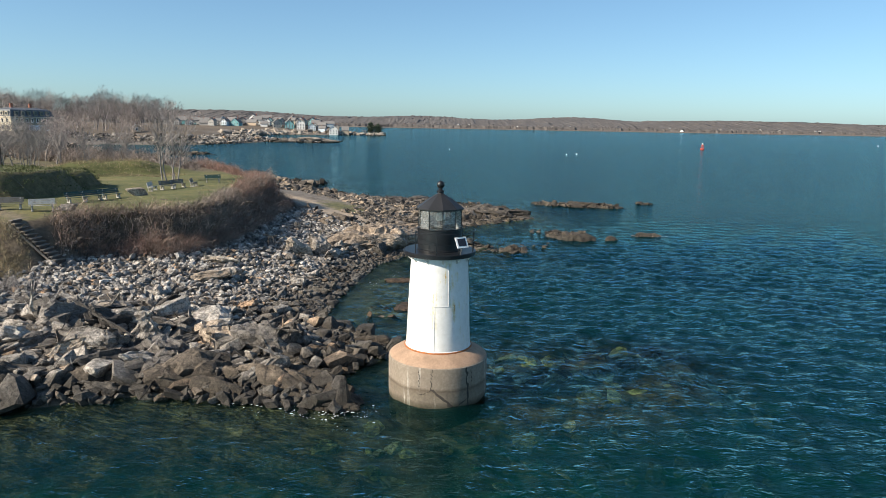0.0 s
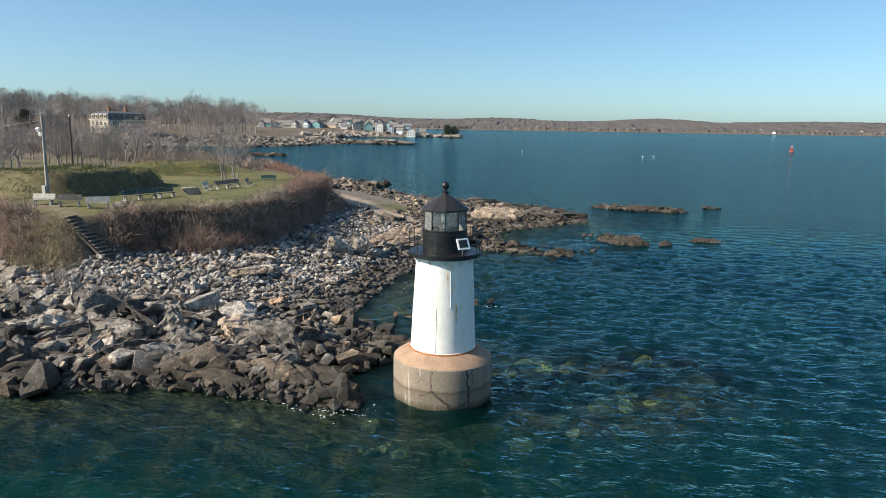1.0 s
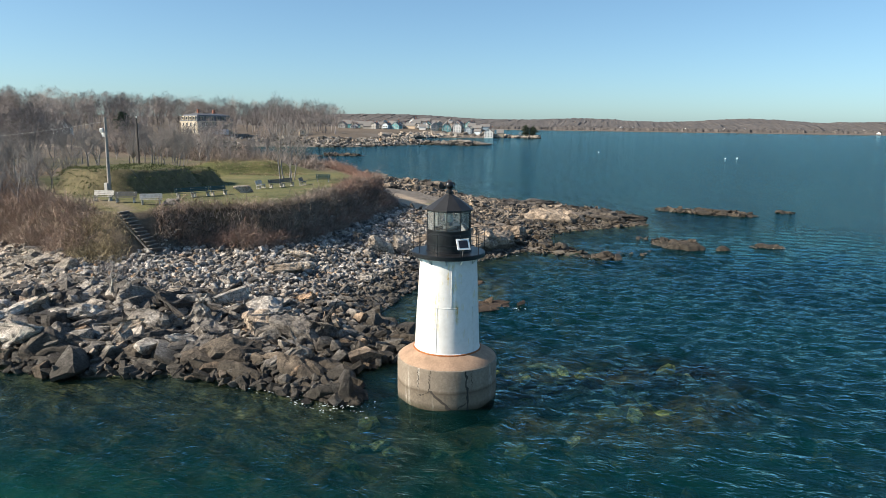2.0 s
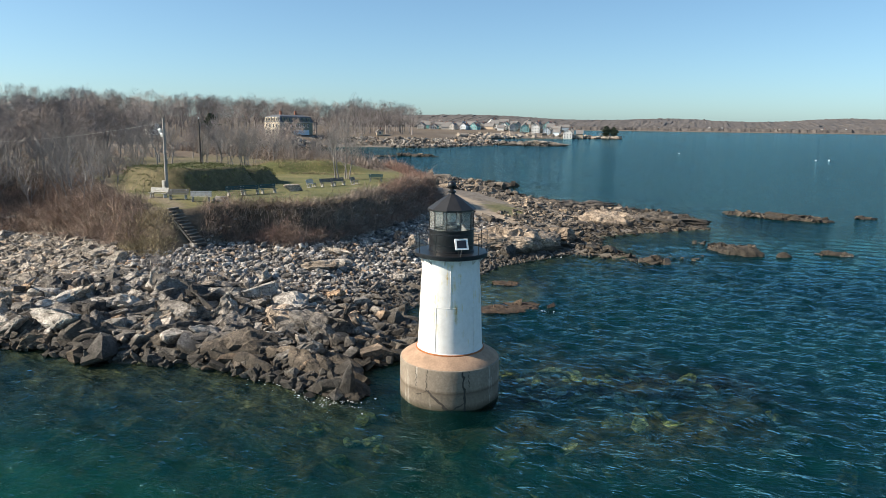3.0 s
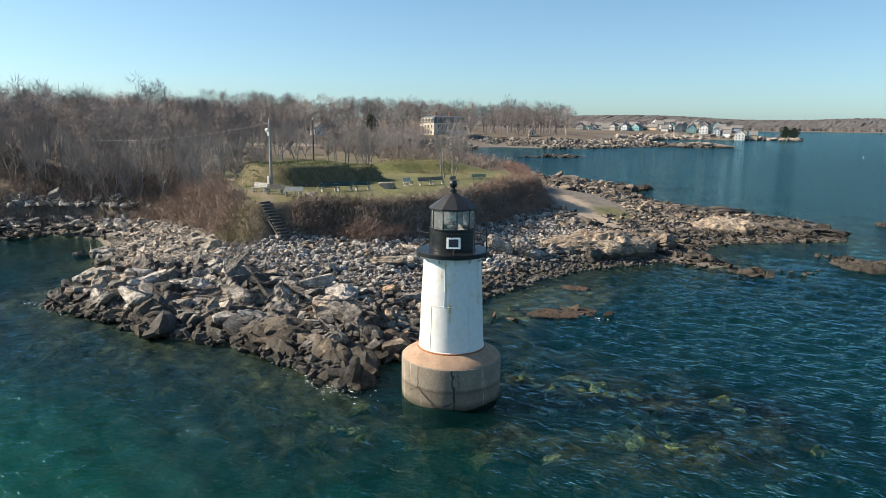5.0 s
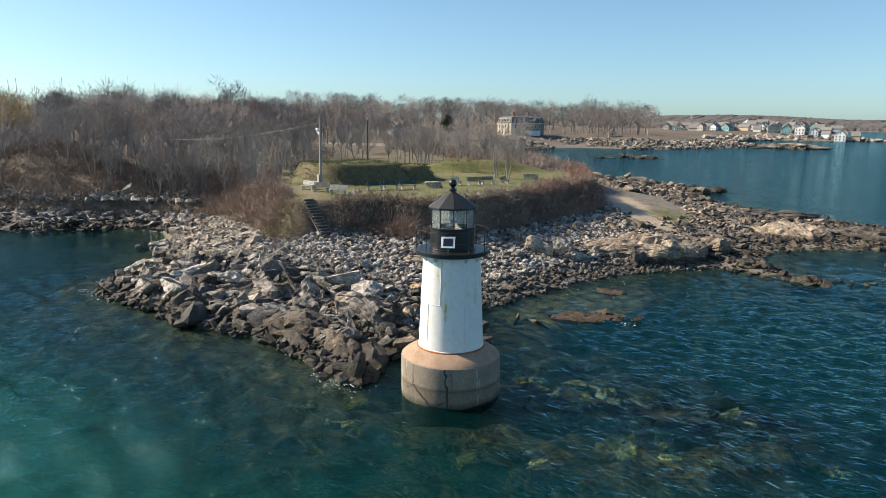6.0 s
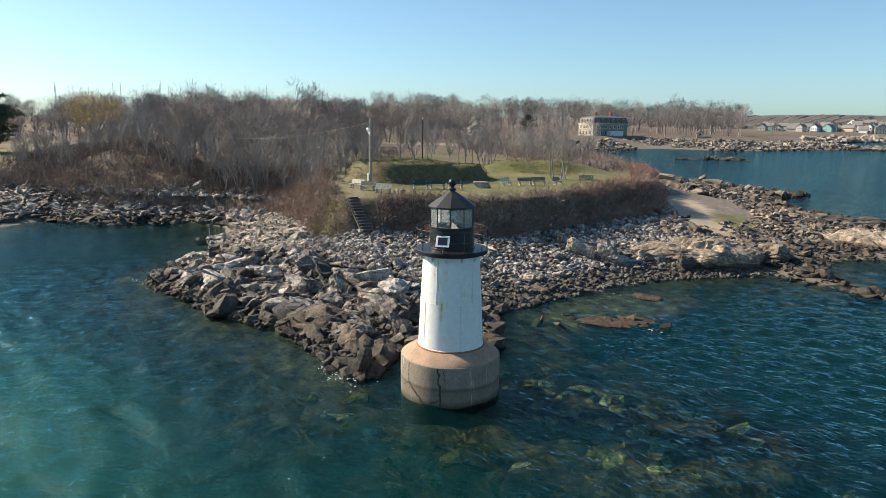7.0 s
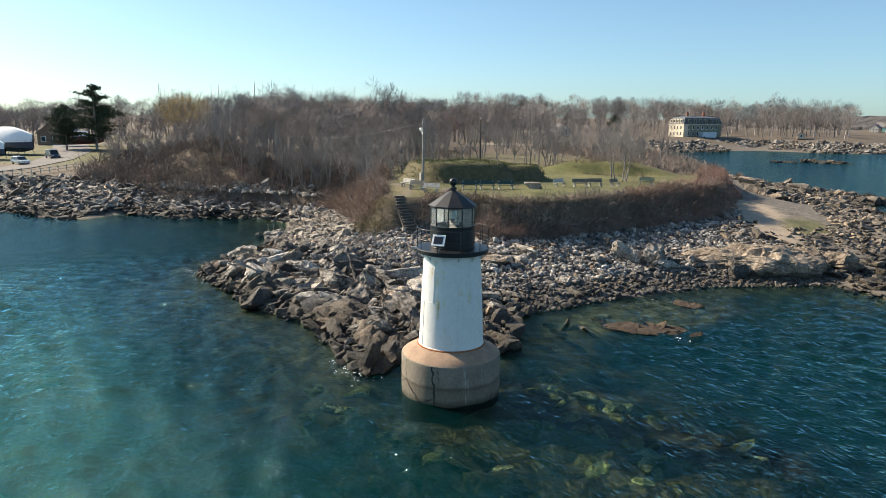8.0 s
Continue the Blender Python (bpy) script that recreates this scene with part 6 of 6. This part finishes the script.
def mansard_house():
    top = thing("mansard_house", pose(-216, 336, 6.0, 0, 0, 70), "large cream mansard roofed house by the bay, its shaded side coloured darker", "house")
    L, W, H = 25.0, 14.0, 7.4
    part("wall", box(bmesh.new(), (L, W, H), (0, 0, H / 2), None, 0.05), M_CREAMSHADE, top)
    part("end_wall", box(bmesh.new(), (3.0, W + 0.8, H + 0.1), (-L / 2 + 1.2, 0, H / 2), None, 0.05), M_CREAM, top, "sunlit cream end bay")
    bm = bmesh.new()
    lo = [bm.verts.new((sx * (L / 2 + 0.5), sy * (W / 2 + 0.5), H)) for sx, sy in ((-1, -1), (1, -1), (1, 1), (-1, 1))]
    mid = [bm.verts.new((sx * (L / 2 - 0.9), sy * (W / 2 - 0.9), H + 3.6)) for sx, sy in ((-1, -1), (1, -1), (1, 1), (-1, 1))]
    hi = [bm.verts.new((sx * (L / 2 - 5), sy * (W / 2 - 5), H + 4.6)) for sx, sy in ((-1, -1), (1, -1), (1, 1), (-1, 1))]
    for a, b in ((lo, mid), (mid, hi)):
        for k in range(4):
            bm.faces.new((a[k], a[(k + 1) % 4], b[(k + 1) % 4], b[k]))
    bm.faces.new(hi)
    bm.faces.new(lo[::-1])
    part("roof", bm, M_SLATE, top, "dark slate mansard roof")
    part("cornice", box(bmesh.new(), (L + 1.2, W + 1.2, 0.4), (0, 0, H - 0.1)), M_CREAM, top)
    for r in range(2):
        for c in range(7):
            window(top, (-L / 2 + 3.2 + c * 3.05, -W / 2, 2.0 + 3.5 * r), Matrix.Identity(3), 1.1, 1.9)
        for c in range(4):
            window(top, (-L / 2 - 0.3, -W / 2 + 2.2 + c * 3.2, 2.0 + 3.5 * r), Matrix.Rotation(radians(-90), 3, 'Z'), 1.1, 1.9)
    for c in range(6):
        x = -L / 2 + 3.2 + c * 3.7
        dormer = part("dormer", box(bmesh.new(), (1.9, 1.6, 2.3), (x, -W / 2 + 0.3, H + 1.7), None, 0.05), M_CREAMSHADE, top)
        part("pane", box(bmesh.new(), (1.1, 0.1, 1.5), (x, -W / 2 - 0.52, H + 1.7)), M_PANE, dormer)
    for c in range(4):
        y = -W / 2 + 2.2 + c * 3.2
        dormer = part("dormer", box(bmesh.new(), (1.6, 1.9, 2.3), (-L / 2 + 0.3, y, H + 1.7), None, 0.05), M_CREAM, top)
        part("pane", box(bmesh.new(), (0.1, 1.1, 1.5), (-L / 2 - 0.52, y, H + 1.7)), M_PANE, dormer)
    for x in (-6, 5):
        part("chimney", box(bmesh.new(), (1.3, 1.0, 3.4), (x, 0, H + 5.2)), plain_brick, top)
    part("porch", box(bmesh.new(), (9, 4, 3.0), (2, -W / 2 - 2.0, 1.5), None, 0.05), PAINTS[5], top, "pale blue side porch")


def houses():
    rng = random.Random(21)
    mansard_house()
    names = ["white clapboard", "blue grey clapboard", "grey shingled", "teal clapboard", "tan clapboard", "pale blue clapboard"]
    n = 0
    for row, (y0, count) in enumerate(((702, 15), (715, 14), (728, 13), (742, 11))):
        for k in range(count):
            x = -262 - 3 * row + (172 - 9 * row) * k / (count - 1) + rng.uniform(-3, 3)
            y = y0 + rng.uniform(-4, 4) + (0 if x > -200 else -14)
            p = rng.choice((0, 0, 0, 1, 2, 2, 2, 5, 4, 3))
            w = rng.uniform(6, 9.5)
            gable_house(x, y, rng.choice((-12, 6, 82, 98, 20)), w, rng.uniform(7, 11), rng.uniform(4.6, 7.0), PAINTS[p], names[p] + " village house by the water", 2, 3, "village houses", rng.random() < 0.4)
    for k in range(26):
        x = -120 + 1400 * (k + rng.random()) / 26
        y = 2012 + rng.uniform(4, 70)
        p = rng.choice((0, 0, 0, 5, 2))
        gable_house(x, y, rng.uniform(-40, 40), rng.uniform(8, 13), rng.uniform(8, 11), rng.uniform(4.5, 7), PAINTS[p], names[p] + " shore house across the bay", 1, 2, "houses across the bay")
    gable_house(-172, 372, 30, 4, 5, 2.6, PAINTS[4], "small pale shed near the shore", 1, 1)
    gable_house(-252, 262, 60, 8, 10, 4.0, PAINTS[0], "small white house behind the trees", 1, 2)


houses()


# ---- the boat yard beyond the cove ----
M_WRAP = plain("white_shrink_wrap", (0.76, 0.78, 0.80), 0.4, spread=0.05, scale=0.5)
M_NAVY = plain("navy_hull", (0.03, 0.05, 0.09), 0.35, spread=0.15)
M_HULLRED = plain("bottom_paint", (0.14, 0.05, 0.04), 0.7, spread=0.2)
M_TYRE = plain("tyre_rubber", (0.02, 0.02, 0.02), 0.9, spread=0.2)
M_STEEL = plain("wheel_rim", (0.5, 0.5, 0.5), 0.35, 0.8, spread=0.1)
M_SILVER = plain("silver_car_paint", (0.60, 0.64, 0.66), 0.3, spread=0.04)
M_BLUEVAN = plain("dark_blue_car_paint", (0.025, 0.05, 0.09), 0.3, spread=0.08)
M_CARGLASS = plain("car_glass", (0.02, 0.024, 0.028), 0.1, spread=0.1)
M_BARN = plain("brown_barn_boards", (0.21, 0.145, 0.11), 0.85, spread=0.25)
M_ROAD = plain("worn_asphalt", (0.13, 0.125, 0.12), 0.9, spread=0.2, scale=0.3)


def car(x, y, turn, paint, label, long=4.6, high=1.65, boxy=0.0):
    top = thing("parked_car", pose(x, y, float(height(x, y)) + 0.02, 0, 0, turn), label, "car")
    bm = bmesh.new()
    profile = [(-long / 2, 0.42), (-long / 2, 0.92), (-long / 2 + 0.1, 1.0), (long / 2 - 1.25 + 0.6 * boxy, 1.02), (long / 2 - 0.1, 0.86), (long / 2, 0.72), (long / 2, 0.40)]
    ends = [[bm.verts.new((px, sy * 0.9, pz)) for px, pz in profile] for sy in (-1, 1)]
    for k in range(7):
        bm.faces.new((ends[0][k], ends[0][(k + 1) % 7], ends[1][(k + 1) % 7], ends[1][k]))
    bm.faces.new(ends[0][::-1])
    bm.faces.new(ends[1])
    bmesh.ops.bevel(bm, geom=list(bm.edges), offset=0.06, segments=2, affect='EDGES')
    body = part("body", bm, paint, top)
    bm = bmesh.new()
    lo, hi = (-long / 2 + 0.08, long / 2 - 1.15 + 0.5 * boxy), (-long / 2 + 0.35, long / 2 - 1.95 + 0.6 * boxy)
    a = [bm.verts.new((px, sy * 0.86, 1.0)) for px in lo for sy in (-1, 1)]
    b = [bm.verts.new((px, sy * 0.72, high - 0.06)) for px in hi for sy in (-1, 1)]
    for q in ((a[0], a[1], b[1], b[0]), (a[3], a[2], b[2], b[3]), (a[2], a[0], b[0], b[2]), (a[1], a[3], b[3], b[1])):
        bm.faces.new(q)
    bm.faces.new((b[0], b[1], b[3], b[2]))
    part("cabin_glass", bm, M_CARGLASS, top, "dark car windows")
    part("roof", box(bmesh.new(), (hi[1] - hi[0] + 0.1, 1.5, 0.09), ((hi[0] + hi[1]) / 2, 0, high - 0.04), None, 0.03), paint, top)
    for px in (-long / 2 + 0.85, long / 2 - 0.9):
        for sy in (-1, 1):
            wheel = part("tyre", rod(bmesh.new(), (px, sy * 0.72, 0.34), (px, sy * 0.93, 0.34), 0.34, n=16), M_TYRE, top)
            part("rim", rod(bmesh.new(), (px, sy * 0.92, 0.34), (px, sy * 0.945, 0.34), 0.2, n=12), M_STEEL, wheel)
    for sy in (-1, 1):
        part("headlight", box(bmesh.new(), (0.08, 0.35, 0.14), (long / 2 - 0.02, sy * 0.62, 0.74), None, 0.02), M_WHITE, top)


def hull(bm, long, wide, deep, z):
    """A boat's hull by ribs from stern to stem."""
    rings = []
    for k in range(9):
        t = k / 8
        w = wide / 2 * (1 - max(0, t - 0.45) ** 2 / 0.33)
        x = -long / 2 + long * t
        sheer = z + deep * (1.0 + 0.22 * t * t)
        keel = z + deep * 0.5 * max(0, t - 0.6) ** 2 * 4
        rings.append([bm.verts.new(p) for p in ((x, -w, sheer), (x, -w * 0.85, z + deep * 0.45), (x, 0, keel), (x, w * 0.85, z + deep * 0.45), (x, w, sheer))])
    for a, b in zip(rings, rings[1:]):
        for k in range(4):
            bm.faces.new((a[k], a[k + 1], b[k + 1], b[k]))
    bm.faces.new(rings[0])
    return bm, rings


def wrapped_boat(x, y, turn, long, high, hullmat, label):
    top = thing("boat", pose(x, y, float(height(x, y)), 0, 0, turn), label, "boat", "boats laid up in the yard")
    bm, rings = hull(bmesh.new(), long, long * 0.3, high * 0.42, 0.7)
    part("hull", bm, hullmat, top)
    bm = bmesh.new()
    last = None
    for k in range(9):
        t = k / 8
        w = long * 0.152 * (1 - max(0, t - 0.45) ** 2 / 0.33)
        px = -long / 2 + long * t
        z0, z1 = 0.7 + high * 0.36 * (1.0 + 0.22 * t * t), 0.7 + high * (1.0 - 0.55 * abs(t - 0.35) ** 1.5)
        ring = [bm.verts.new(p) for p in ((px, -w, z0), (px, -w * 0.95, z0 + (z1 - z0) * 0.45), (px, -w * 0.35, z1), (px, w * 0.35, z1), (px, w * 0.95, z0 + (z1 - z0) * 0.45), (px, w, z0))]
        if last:
            for q in range(5):
                bm.faces.new((last[q], last[q + 1], ring[q + 1], ring[q]))
        else:
            bm.faces.new(ring)
        last = ring
    part("cover", bm, M_WRAP, top, "taut white shrink wrap", True)
    for k in (-0.3, 0.05, 0.3):
        for sy in (-1, 1):
            part("stand", rod(bmesh.new(), (k * long, sy * long * 0.15, -0.1), (k * long, sy * long * 0.1, 1.4), 0.05, n=6), M_CASTIRON, top)


def strip(name, line, wide, label, category):
    """A paved band laid just over the ground along a line."""
    verts, faces = [], []
    pts = [Vector((*p, 0)) for p in line]
    fine_line = [pts[i].lerp(pts[i + 1], k / 12) for i in range(len(pts) - 1) for k in range(12)] + [pts[-1]]
    for i, p in enumerate(fine_line):
        d = (fine_line[min(i + 1, len(fine_line) - 1)] - fine_line[max(i - 1, 0)]).normalized()
        for q in np.linspace(-0.5, 0.5, 9):
            c = p + Vector((-d.y, d.x, 0)) * wide * float(q)
            verts.append((c.x, c.y, float(height(c.x, c.y)) + 0.12))
    for i in range(len(fine_line) - 1):
        for k in range(8):
            a = i * 9 + k
            faces.append((a, a + 1, a + 10, a + 9))
    tagged(mesh_object(name, verts, faces, M_ROAD), label, category, kind="structure")


def boat_yard():
    car(-137.6, -8.6, 20, M_SILVER, "silver sport utility car parked by the shore")
    car(-146.5, -1.8, 10, M_BLUEVAN, "dark blue van parked by the shore", 4.9, 1.9, 0.8)
    car(-212, 58, 120, M_BLUEVAN, "dark pickup parked behind the trees", 5.2, 1.8, 0.2)
    wrapped_boat(-168, -7.5, 28, 15, 6.0, M_NAVY, "large boat under white shrink wrap on stands")
    wrapped_boat(-158, -13, 28, 12, 4.4, M_NAVY, "smaller boat under white shrink wrap on stands")
    top = thing("motor_cruiser", pose(-182, 9, float(height(-182, 9)), 0, 0, 60), "dark hulled motor cruiser laid up on stands", "boat", "boats laid up in the yard")
    bm, _ = hull(bmesh.new(), 12, 3.6, 2.0, 0.6)
    part("hull", bm, M_HULLRED, top)
    part("deck", box(bmesh.new(), (10.5, 3.0, 0.3), (-0.4, 0, 2.6), None, 0.1), M_WHITE, top)
    part("cabin", box(bmesh.new(), (5.0, 2.6, 1.4), (-1.0, 0, 3.4), None, 0.25), M_WHITE, top)
    part("cabin_window", box(bmesh.new(), (4.4, 2.66, 0.5), (-1.0, 0, 3.6), None, 0.05), M_CARGLASS, top)
    gable_house(-206, 7, 72, 9, 14, 3.6, M_BARN, "brown boarded boat shed with a gable roof", 1, 3)
    # rail fence with pale posts along the shore edge
    fence = thing("rail_fence", pose(0, 0, 0), "pale weathered rail fence above the rocks", "fence")
    a, b = Vector((-113, -16, 0)), Vector((-117, 0, 0))
    last = None
    for k in range(12):
        p = a.lerp(b, k / 11)
        p.z = float(height(p.x, p.y))
        part("post", box(bmesh.new(), (0.14, 0.14, 1.6 if k < 5 else 1.1), p + Vector((0, 0, 0.6)), None, 0.01), M_GREYWOOD, fence)
        if last:
            for z in (0.5, 0.95):
                part("rail", rod(bmesh.new(), last + Vector((0, 0, z)), p + Vector((0, 0, z)), 0.05, n=6), M_GREYWOOD, fence)
        last = p
    strip("parking_lot", [(-128, -24), (-130, -10), (-138, -3), (-160, 4), (-205, 9)], 8.5, "worn grey asphalt lot by the boat yard", "road")
    strip("yard_road", [(-150, 18), (-175, 22), (-215, 50), (-240, 90)], 6, "worn grey asphalt road behind the trees", "road")
    # masts of a marina behind the woods
    rng = random.Random(6)
    for k in range(13):
        x, y = -330 + rng.uniform(-20, 20), 60 + 9.5 * k + rng.uniform(-4, 4)
        mast = thing("mast", pose(x, y, 0), "thin pale sailing boat mast above the woods", "mast", "masts above the woods")
        tall = rng.uniform(26, 33)
        part("spar", rod(bmesh.new(), (0, 0, float(height(x, y)) - 0.5), (rng.uniform(-0.3, 0.3), 0, tall), 0.16, 0.10, 6), M_GREYWOOD, mast)
        part("spreader", rod(bmesh.new(), (-0.9, 0.9, tall * 0.8), (0.9, -0.9, tall * 0.8), 0.05, n=5), M_GREYWOOD, mast)


boat_yard()


# ---- on the water ----
def afloat():
    top = thing("channel_buoy", pose(179.8, 419, 0), "red steel channel buoy with a lattice cage", "buoy")
    M_BUOYRED = plain("buoy_red", (0.45, 0.06, 0.03), 0.5, spread=0.2)
    part("float", lathe(bmesh.new(), [(0, -0.4), (1.3, -0.4), (1.35, 0.5), (1.2, 0.7), (0, 0.75)], 24), M_BUOYRED, top, "", True)
    for k in range(4):
        a = radians(45 + 90 * k)
        part("leg", rod(bmesh.new(), (1.0 * math.cos(a), 1.0 * math.sin(a), 0.7), (0.4 * math.cos(a), 0.4 * math.sin(a), 3.4), 0.08, n=6), M_BUOYRED, top)
    part("radar_panel", box(bmesh.new(), (1.0, 1.0, 1.0), (0, 0, 2.6), None, 0.05), M_BUOYRED, top)
    part("lantern", lathe(bmesh.new(), [(0, 3.4), (0.3, 3.4), (0.3, 3.9), (0.15, 4.1), (0, 4.1)], 12), M_WHITE, top, "white buoy lantern")
    for x, y, s in ((66, 300, 0.3), (72, 305, 0.3), (10, 345, 0.25), (430, 620, 0.5)):
        bm = bmesh.new()
        bmesh.ops.create_uvsphere(bm, u_segments=12, v_segments=8, radius=s)
        ob = part("mooring_buoy", bm, M_WHITE, None, "", True)
        ob.matrix_basis = pose(x, y, s * 0.35)
        tagged(ob, "white round mooring buoy on the water", "buoy", "mooring buoys")


afloat()


def foam():
    """White water where the swell breaks on the rocks."""
    m, nodes, links, b = material("foam")
    b.inputs["Base Color"].default_value = (0.62, 0.66, 0.68, 1)
    b.inputs["Roughness"].default_value = 0.6
    rs = np.random.RandomState(14)
    verts, faces = [], []
    for x, y, ax, ay, count in ((-4.9, -3.2, 1.8, 0.8, 150), (-6.2, -2.9, 1.8, 0.6, 70), (-32.8, -3.6, 2.6, 0.5, 160), (-9.5, -2.2, 1.4, 0.4, 24), (-16, -1.4, 2.0, 0.5, 26), (28.6, 51.8, 1.2, 0.35, 60), (1.6, 17.2, 1.2, 0.4, 40), (-5.2, 22.8, 0.9, 2.5, 26), (-3.5, 27.5, 0.9, 2.0, 18), (-40, 2.0, 0.8, 1.2, 18), (-1.2, 38.8, 1.5, 0.6, 16), (7.8, 39.6, 1.4, 0.5, 20)):
        for _ in range(count):
            c = np.array((x + rs.normal(0, ax * 0.6), y + rs.normal(0, ay * 0.6)))
            r, turn = rs.gamma(1.6, 0.014), rs.uniform(0, 6.28)
            n, k = len(verts), rs.randint(5, 8)
            for q in range(k):
                t = turn + 6.28 * q / k
                verts.append((c[0] + r * rs.uniform(0.6, 1.7) * math.cos(t), c[1] + r * rs.uniform(0.3, 0.9) * math.sin(t), 0.03 + rs.uniform(0, 0.02)))
            faces.append(tuple(range(n, n + k)))
    tagged(mesh_object("foam", verts, faces, m), "flecks of white foam along the rocks", "foam", kind="stuff")


foam()
